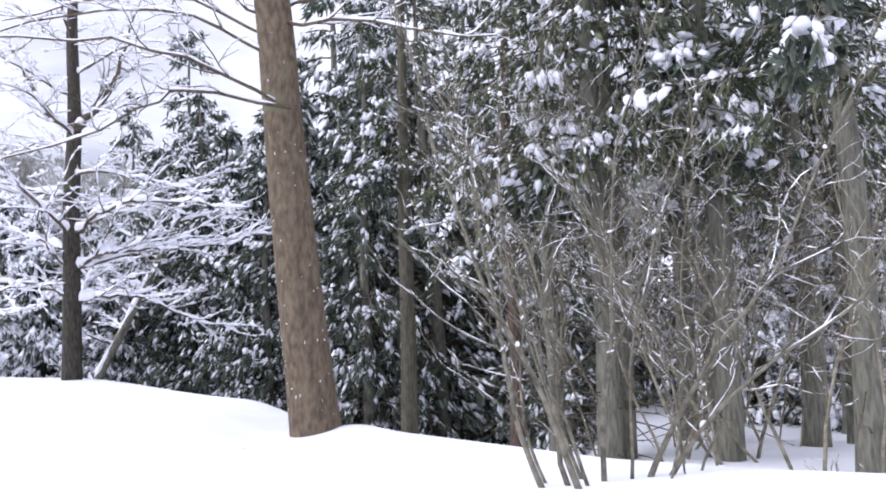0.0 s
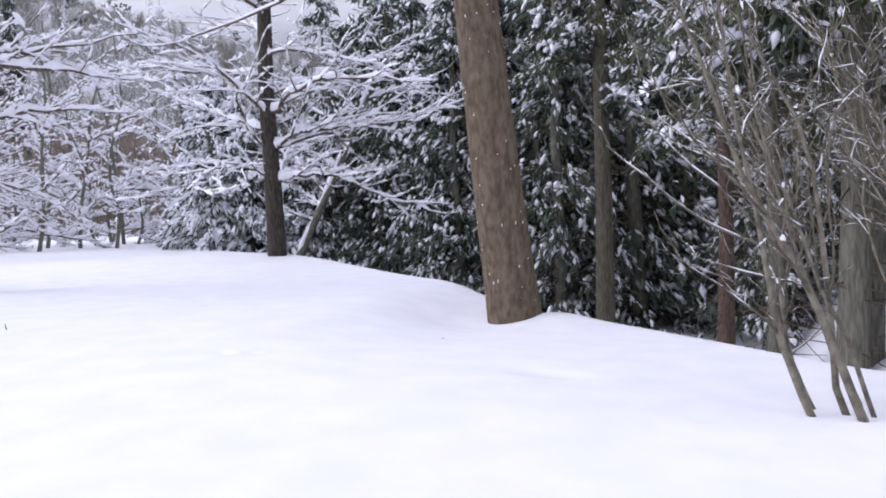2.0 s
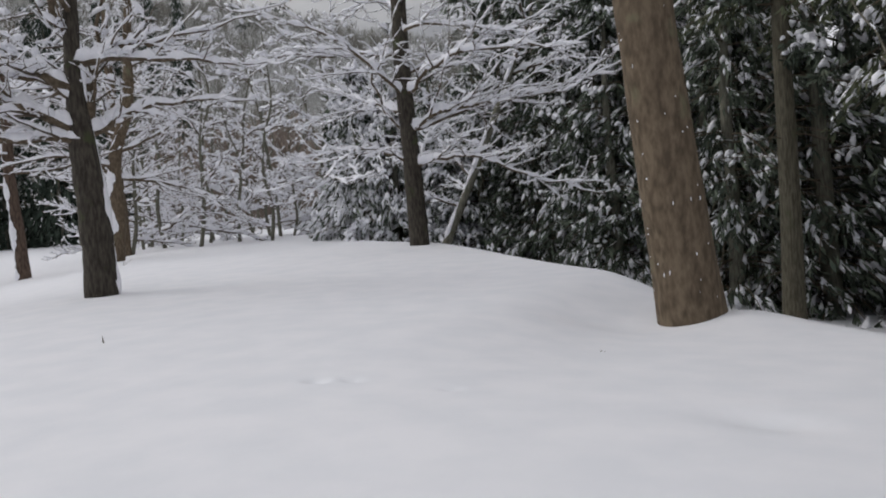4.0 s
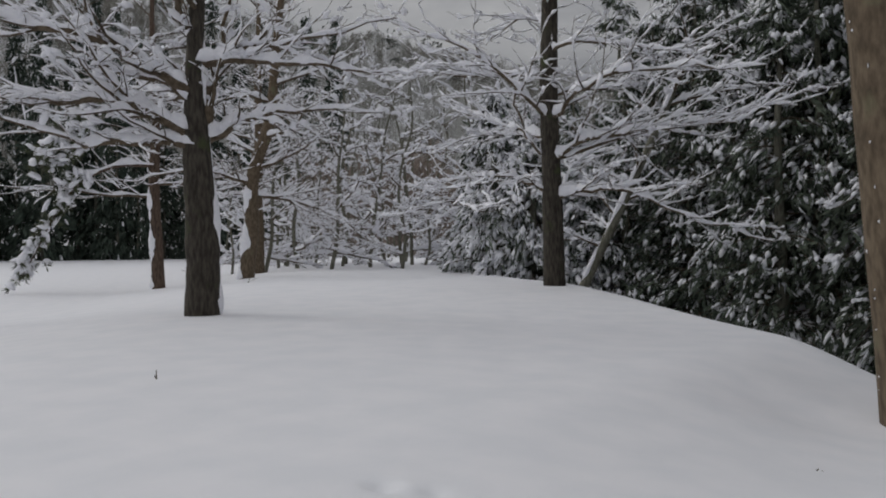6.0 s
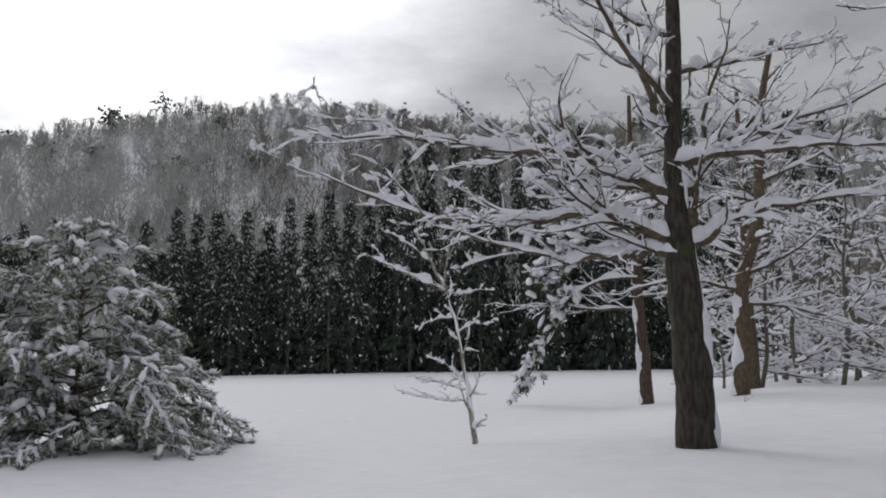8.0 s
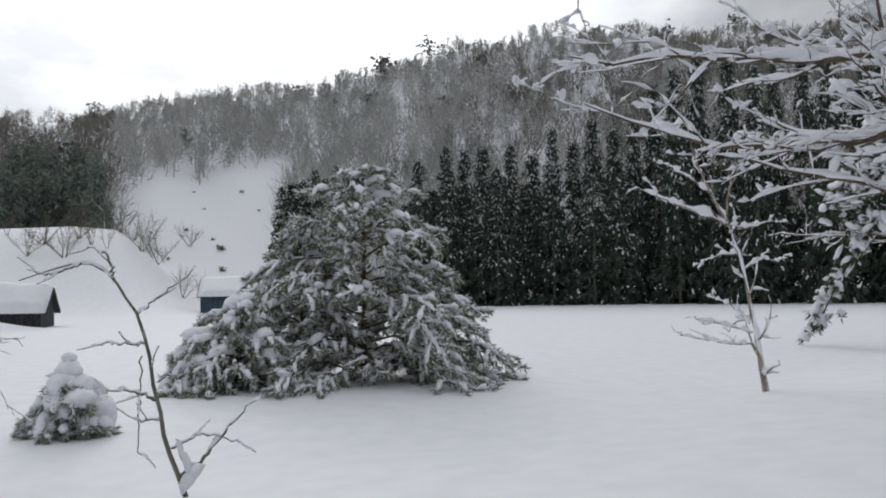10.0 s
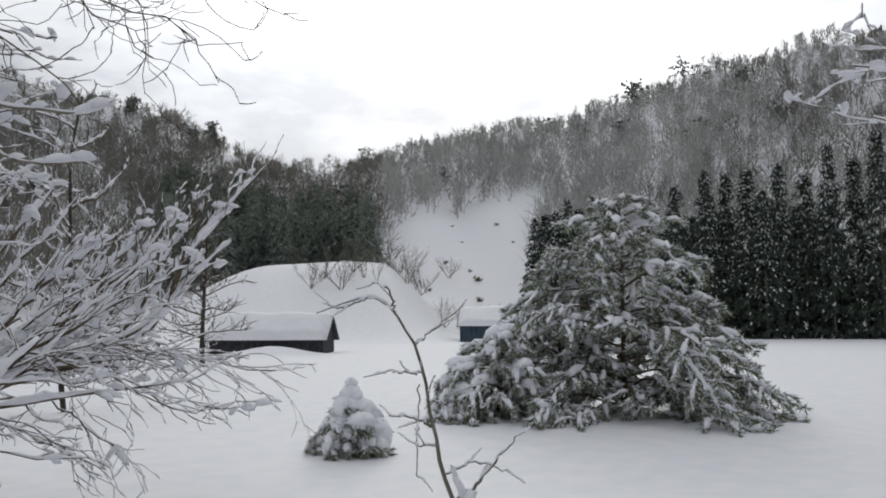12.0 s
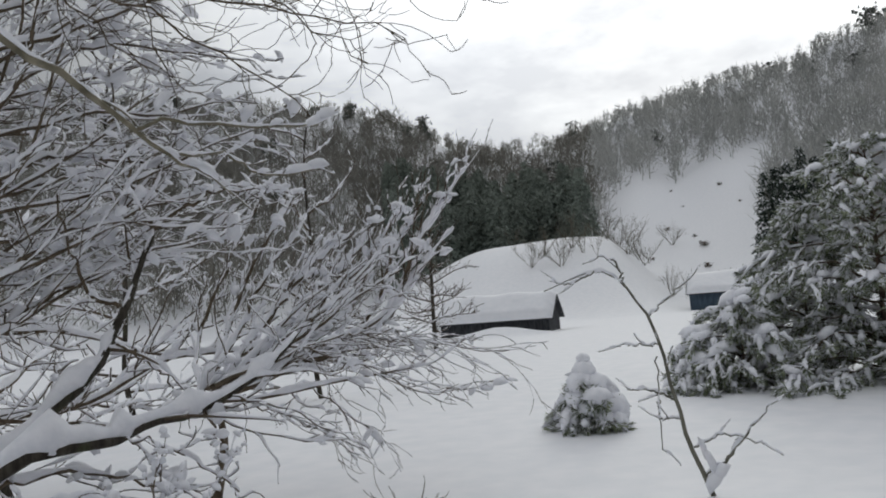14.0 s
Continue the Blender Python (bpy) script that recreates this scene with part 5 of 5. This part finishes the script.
# ---- sheds across the field ----
def shed(name, middle, turn, length, depth, eave, ridge, wall_mat, label):
    """A gabled shed, snowed in; the ridge runs along its own x."""
    ob = thing(name, (*middle, ground_at(*middle) - 0.6), label, "shed", "sheds across the field")
    ob.rotation_euler = (0, 0, radians(turn))

    def box(part_name, lo, hi, mat, parent, text=""):
        g = Geo()
        (a, b, c), (d, e, f) = lo, hi
        g.add([(a, b, c), (d, b, c), (d, e, c), (a, e, c), (a, b, f), (d, b, f), (d, e, f), (a, e, f)], [(0, 3, 2, 1), (4, 5, 6, 7), (0, 1, 5, 4), (1, 2, 6, 5), (2, 3, 7, 6), (3, 0, 4, 7)])
        return part(part_name, g, mat, parent, text, False)

    x, y, e, r = length / 2, depth / 2, eave + 0.6, ridge + 0.6
    wall = box("wall", (-x, -y, 0), (x, -y + 0.08, e), wall_mat, ob)
    box("wall", (-x, y - 0.08, 0), (x, y, e), wall_mat, ob)
    count = int(length / 0.45)
    for i in range(count):
        cx = -x + 0.2 + i * (length - 0.4) / max(1, count - 1)
        box("batten", (cx - 0.025, -y - 0.03, 0), (cx + 0.025, -y, e - 0.02), wall_mat, wall)
    for sx in (-1, 1):
        g = Geo()
        a, b = sx * x, sx * (x - 0.08)
        g.add([(a, -y + .08, 0), (a, y - .08, 0), (a, y - .08, e), (a, 0, r - .06), (a, -y + .08, e), (b, -y + .08, 0), (b, y - .08, 0), (b, y - .08, e), (b, 0, r - .06), (b, -y + .08, e)],
              [(0, 1, 6, 5), (1, 2, 7, 6), (2, 3, 8, 7), (3, 4, 9, 8), (4, 0, 5, 9), (0, 1, 2, 4), (5, 6, 7, 9)], [(4, 2, 3), (9, 7, 8)])
        part("gable", g, wall_mat, ob, "", False)
    over = 0.25
    for sy in (-1, 1):
        roof, white = Geo(), Geo()
        dy, dz = -sy * (y + over), -(r - e) * over / y
        low, top = np.array((0, dy, e + dz)), np.array((0, 0, r))
        rim = []
        for h in (0, 0.07):
            rim += [(-x - over, *(low + (0, 0, h))[1:]), (x + over, *(low + (0, 0, h))[1:]), (x + over, *(top + (0, 0, h))[1:]), (-x - over, *(top + (0, 0, h))[1:])]
        roof.add(rim, [(0, 1, 2, 3), (4, 5, 6, 7), (0, 1, 5, 4), (1, 2, 6, 5), (2, 3, 7, 6), (3, 0, 4, 7)])
        slab = part("roof", roof, BOARD_DARK, ob, "", False)
        nx, ny = 24, 8
        gx, gy = np.meshgrid(np.linspace(0, 1, nx), np.linspace(0, 1, ny), indexing="ij")
        edge = np.minimum(np.minimum(gx, 1 - gx) * length / 0.25, (1 - gy) * 3 + 0.35)
        thick = 0.38 * np.sqrt(np.clip(edge, 0, 1)) + 0.04 * np.sin(gx * 17) * np.sin(gy * 5) + 0.075
        px = -x - over * .8 + gx * (length + 1.6 * over)
        py = dy * (1 - gy)
        pz = (e + dz) * (1 - gy) + r * gy
        n = nx * ny
        v = np.concatenate([np.stack([px, py, pz + 0.074], -1).reshape(-1, 3), np.stack([px, py, pz + thick], -1).reshape(-1, 3)])
        i, j = np.meshgrid(np.arange(nx - 1), np.arange(ny - 1), indexing="ij")
        i, j = i.ravel(), j.ravel()
        f = np.stack([i * ny + j, (i + 1) * ny + j, (i + 1) * ny + j + 1, i * ny + j + 1], -1)
        ring = [k * ny for k in range(nx)] + [(nx - 1) * ny + k for k in range(1, ny)] + [k * ny + ny - 1 for k in range(nx - 2, -1, -1)] + [k for k in range(ny - 2, 0, -1)]
        sides = [(ring[k], ring[(k + 1) % len(ring)], ring[(k + 1) % len(ring)] + n, ring[k] + n) for k in range(len(ring))]
        white.add(v, np.concatenate([f, f + n, sides]))
        part("roof_snow", white, SNOW, slab, "thick smooth snow on the roof")
    return ob


shed("shed", (-36.6, -18.5), 111, 5.6, 3.4, 0.75, 1.75, BOARD_DARK, "dark weathered shed, snowed in, with a white gabled roof")
shed("shed", (-65.5, -12.5), 106, 12.0, 6.0, 1.3, 2.6, BOARD_BLUE, "low blue-grey shed under a thick white roof")


# ---- woods round the field and on the hills ----
def far_cedars():
    rng = np.random.default_rng(160)
    label = "tall dark cedar at the edge of the field, lightly snowed"
    models = []
    for i, (az, tall) in enumerate(((94.75, 14.7), (88.0, 16.2), (82.0, 18.2))):
        q = polar(az, 77)
        models.append(cedar("field_cedar", (*q, ground_at(*q) - 0.1), tall, 2.5, 0.1, 190, np.random.default_rng(170 + i), CEDAR_FAR, label, "cedars round the field", leaf=0.58, snow=0.75, per=6, trunk_r=0.16, thick=4, point=1.0, clod=0.95, sides=5, twigs=False))
    tops = [(92.7, 16.0, 77), (91.3, 15.8, 78), (90.0, 15.6, 76), (86.4, 15.4, 79), (84.9, 17.6, 77), (83.4, 16.5, 80), (80.4, 17.5, 78), (95.9, 10.5, 79), (93.7, 12.0, 80), (89.0, 13.0, 75),
            (104.7, 12.4, 80), (104.0, 12.8, 81), (103.3, 13.2, 81), (102.4, 14.6, 82), (101.5, 13.6, 83), (103.6, 11.8, 79)]
    tops += [(az + rng.normal() * .3, min(24.5, 17.6 + 0.62 * (85 - az)) * rng.uniform(0.88, 1.05), rng.uniform(76, 82)) for az in np.arange(47, 80, 1.6)] + [(az + rng.normal() * .4, rng.uniform(9, 15), rng.uniform(82, 87)) for az in np.arange(48, 95, 2.3)]
    for i, (az, tall, r) in enumerate(tops):
        x, y = polar(az, r)
        size = tall / (14.7, 16.2, 18.2)[i % 3]
        copy_thing(models[i % 3], Matrix.Translation((x, y, ground_at(x, y) - 0.1)) @ Euler((0, 0, rng.uniform(0, 6.28))).to_matrix().to_4x4() @ Matrix.Diagonal((rng.uniform(0.85, 1.15), rng.uniform(0.85, 1.15), size, 1)))
    # the close stand on the slope behind the knoll, haze put into its foliage colour
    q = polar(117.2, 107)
    model = cedar("slope_cedar", (*q, ground_at(*q) - 0.2), 13.0, 2.1, 0.1, 130, np.random.default_rng(177), CEDAR_HAZE, "dark cedar paled by painted haze, in a close stand on a slope", "cedars behind the knoll", leaf=0.8, snow=0.02, per=6, trunk_r=0.16, thick=3, point=0.75, clod=0.5, sides=4, twigs=False)
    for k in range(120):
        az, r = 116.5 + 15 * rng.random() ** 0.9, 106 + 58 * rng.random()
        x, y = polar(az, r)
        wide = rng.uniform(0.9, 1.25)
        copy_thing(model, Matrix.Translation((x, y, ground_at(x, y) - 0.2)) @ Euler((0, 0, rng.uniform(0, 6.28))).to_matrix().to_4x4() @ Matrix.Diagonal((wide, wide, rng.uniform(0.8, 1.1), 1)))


far_cedars()


def bare_wood(name, az, r, tall, mat, label, rng):
    """A wood of bare trees, more than could be counted: stems, rising twigs and a haze of brush."""
    n = len(az)
    x, y = HX - r * np.sin(np.radians(az)), HY + r * np.cos(np.radians(az))
    geo = Geo()
    foot = np.stack([x, y, height(x, y) - 0.3], 1)
    up = np.stack([rng.normal(size=n) * .06, rng.normal(size=n) * .06, np.ones(n)], 1)
    geo.sticks(foot, up, tall * 0.9, rng.uniform(0.12, 0.26, n), rng)
    for _ in range(62):
        f = rng.uniform(0.05, 0.85, n) ** 0.8
        out = rng.normal(size=(n, 3)) * (0.13, 0.13, 0.05) * (tall * (1.15 - 0.75 * f))[:, None]
        way = out * 0.35 + up * rng.uniform(0.5, 1.4, n)[:, None] + rng.normal(size=(n, 3)) * 0.4
        geo.spikes(foot + up * (tall * f)[:, None] + out, way, tall * rng.uniform(0.13, 0.32, n), rng.uniform(0.09, 0.25, n), rng)
    tagged(new(name, geo.mesh(name, mat)), label, "woods", kind="stuff")


def hillside_woods():
    """Bare woods on the hills, paler and darker tones mixed, with pines along the ridge."""
    rng = np.random.default_rng(180)
    m = 9000
    az = rng.uniform(22, 168, m)
    r = 98 + 172 * rng.random(m) ** 0.8
    glade = ((az > 104.5) & (az < 115.8) & (r < 182 + 9 * np.sin(az * 3))) | ((az > 112) & (az < 131) & (r < 104)) | ((az > 116) & (az < 131) & (r < 160))
    thin = rng.random(m) < 0.8
    az, r = np.concatenate([az[~glade & thin], rng.uniform(40, 118, 420)]), np.concatenate([r[~glade & thin], rng.uniform(236, 268, 420)])
    tall = rng.uniform(5.5, 10.5, len(az)) * np.where(r > 234, 0.6, 1.0)
    # share of dark trees by bearing puts slope shade and sunward glare into colour
    toned_dark = rng.random(len(az)) < np.where(az > 116, 0.9, 0.45 + 0.35 * smooth(55, 62, az) - 0.8 * smooth(72, 100, az))
    bare_wood("hillside_wood", az[~toned_dark], r[~toned_dark], tall[~toned_dark], HILL_WOOD, "bare woods on the snowy hillsides, haze-paled grey-brown", rng)
    bare_wood("dark_wood", az[toned_dark], r[toned_dark], tall[toned_dark], HILL_DARK, "leafless woods toned dark for the shaded slopes", rng)

    # a brown copse beyond the snowy thicket
    bare_wood("brown_copse", rng.uniform(35, 49, 80), rng.uniform(58, 80, 80), rng.uniform(6, 10, 80), COPSE, "brown leafless copse beyond the snowy trees", rng)
    dark = Geo()
    m = 70
    az = rng.uniform(22, 168, m)
    r = np.where(rng.random(m) < 0.35, rng.uniform(250, 266, m), rng.uniform(130, 255, m))
    ok = ~((az > 104) & (az < 116) & (r < 190))
    az, r = az[ok], r[ok]
    x, y = HX - r * np.sin(np.radians(az)), HY + r * np.cos(np.radians(az))
    z = height(x, y)
    tall = rng.uniform(4.5, 8.5, len(x))
    for k in range(len(x)):
        dark.tube(np.array([(x[k], y[k], z[k] - .3), (x[k] + .2, y[k], z[k] + tall[k] * .9)]), (0.22, 0.08), sides=4)
        wide = rng.uniform(.12, .22)
        c = np.stack([x[k] + rng.normal(size=26) * tall[k] * wide, y[k] + rng.normal(size=26) * tall[k] * wide, z[k] + tall[k] * rng.uniform(0.22, 0.98, 26)], 1)
        dark.blades(np.repeat(c, 4, 0), rng.normal(size=(104, 3)) * (1, 1, .5), rng.uniform(0.7, 1.6, 104), rng.uniform(0.5, 1.0, 104), rng)
    tagged(new("ridge_pines", dark.mesh("ridge_pines", PINE_FAR)), "dark haze-paled pines scattered over the hills and ridge", "woods", kind="stuff")


hillside_woods()


def middle_woods():
    """Snow-covered small trees closing the view behind the rise."""
    rng = np.random.default_rng(190)
    models = []
    for i, (q, t) in enumerate((((-21.5, 27.0), 6.0), ((-26.5, 31.5), 7.0), ((-30.0, 27.0), 6.5))):
        models.append(snowy_tree("snowy_tree", q, (0.9 - 0.8 * i, 0.6), t, 0.06, 8, np.random.default_rng(191 + i), BARK_GREY, "small bare tree thickly covered with snow", "snowy thicket", dict(MIDDLE, thin=0.012, per_metre=(4.2, 3.4), wobble=0.14), snow=3.6, most=0.15, pads=0.3, bare_to=0.25, grain=0.4, limb_r=0.5, crook=0.14))
    spots = []
    for az in np.arange(34, 55, 1.5):
        for r in (rng.uniform(28, 36), rng.uniform(40, 60)):
            if not 37.5 < az < 41.5 or r > 45:
                spots.append(polar(az + rng.normal() * .5, r))
    spots += [polar(az, r) for az, r in ((41, 25), (43.5, 27), (46, 24.5), (48.5, 27), (40, 30), (51, 25), (24, 31), (27, 33), (30, 36), (33, 30), (35, 27), (37, 29), (32, 26), (29, 28), (26, 27), (38.5, 33), (44.5, 33), (47.5, 31), (49.5, 33), (52.5, 29))]
    plant(models, spots, rng, 0.8, 1.25)


middle_woods()


def fallen_twig(place, way, long):
    rng = np.random.default_rng(int(1000 * long))
    geo = Geo()
    z = ground_at(place[0], place[1])
    geo.tube(shoot((place[0], place[1], z - 0.01), way, long, 5, rng, 0.15, 0.0), np.linspace(0.006, 0.002, 5), sides=5)
    geo.tube(shoot((place[0], place[1], z), (way[1], way[0], 0.5), long * 0.4, 4, rng, 0.15, 0.0), np.linspace(0.004, 0.002, 4), sides=4)
    tagged(new("fallen_twig", geo.mesh("fallen_twig", TWIG)), "small dark twig lying on the snow", "twig", "twigs on the snow")


for place, way, long in (((-5.55, 6.12), (-0.6, 0.3, 0.9), 0.07), ((-15.5, 14.2), (0.4, 0.2, 1.0), 0.6), ((-2.3, 7.1), (0.5, 0.5, 0.1), 0.03)):
    fallen_twig(place, way, long)


def knoll_shrubs():
    """Small bare trees and dark bushes on the knoll and the open slope behind the sheds."""
    rng = np.random.default_rng(210)
    models = []
    for i, (az, r, tall) in enumerate(((120.2, 78, 2.6), (118.1, 80, 3.0), (107.8, 74, 2.6))):
        q = polar(az, r)
        base = np.array((*q, ground_at(*q) - 0.1))
        ob = thing("bare_bush", base, "small bare tree with a round crown on a snow slope", "bush", "bushes on the slope")
        for k in range((5, 7, 3)[i]):
            lines = []
            sprout(shoot((0.1 * k, 0, 0), (rng.normal() * .4, rng.normal() * .4, 1), tall * 1.15, 8, rng, 0.12, 0.02), np.linspace(0.034, 0.010, 8), 0, dict(SHRUB, levels=2, per_metre=(3.6, 3.2), thin=0.009, shortest=0.25, bare=0.3, ratio=0.5, angle=0.75), rng, lines)
            dress(ob, lines, rng, TWIG_BROWN, 0, "stem")
        models.append(ob)
    spots = [polar(az, r) for az, r in ((117.5, 78), (114.4, 82), (122.3, 82), (111.5, 76), (119.2, 74), (116.4, 77), (115.6, 86), (113.2, 88), (109.9, 84), (108.9, 73), (121.2, 75), (114.9, 104), (112.9, 118), (111.0, 128), (110.2, 86), (105.8, 90))]
    plant(models, spots, rng, 0.7, 1.15)
    q = polar(109.0, 124)
    low = thing("dark_bush", (*q, ground_at(*q) - 0.05), "low dark bush poking out of a snow slope", "bush", "dark bushes on the slope")
    geo = Geo()
    c = rng.normal(size=(70, 3)) * (0.35, 0.35, 0.22) + (0, 0, 0.35)
    geo.blades(c, rng.normal(size=(70, 3)) + (0, 0, 0.8), rng.uniform(0.3, 0.6, 70), rng.uniform(0.1, 0.22, 70), rng)
    tagged(part("twigs", geo, TWIG, low), kind="stuff")
    plant([low], [polar(az, r) for az, r in ((111.4, 138), (110.2, 155), (109.6, 131), (107.6, 160), (106.4, 146), (108.9, 112), (110.9, 168), (112.6, 120), (106.9, 82))], rng, 0.35, 0.8)


knoll_shrubs()


def buried_bush(name, place, stems, tall, rng, mat, label, leafy):
    """A little bush by the arching tree, mostly under snow."""
    base = np.array((*place, ground_at(*place) - 0.05))
    ob = thing(name, base, label, "bush", "little bushes in the snow")
    for k in range(stems):
        lines = []
        sprout(shoot((rng.normal() * .05, rng.normal() * .05, 0), (rng.normal() * .5, rng.normal() * .5, 1), tall * rng.uniform(0.7, 1.1), 8, rng, 0.12, 0.0), np.linspace(0.010, 0.003, 8), 0, dict(SHRUB, levels=2, per_metre=(9, 6), ratio=0.35, shortest=0.05, thin=0.0025, bare=0.3), rng, lines)
        stem = dress(ob, lines, rng, mat, 1.4 if leafy else 0.5, "stem", 0.03)
        if leafy:
            tips = np.array([p[-1] for p, _, level in lines if level])
            m = len(tips)
            geo = Geo()
            geo.lumps(tips, rng.normal(size=(m, 3)), np.array([[0.026, 0.019, 0.017]]) * rng.uniform(0.5, 1.4, (m, 3)), rng, 6)
            tagged(part("snow", geo, SNOW_CLUMP, stem, "lumps of snow on the twig ends"), kind="stuff")


rng_k = np.random.default_rng(230)
buried_bush("buried_bush", (-4.66, 0.72), 8, 0.8, rng_k, TWIG, "small twiggy bush heaped with snow under a tree", True)
buried_bush("dry_bush", (-6.55, 0.78), 6, 0.34, rng_k, TWIG_BROWN, "tips of a dry bush standing out of the snow", False)
for place in ((2.9, 7.3), (2.4, 7.2), (3.3, 7.5)):
    buried_bush("dry_bush", place, 7, 0.28, rng_k, TWIG_BROWN, "tips of a dry bush standing out of the snow", False)
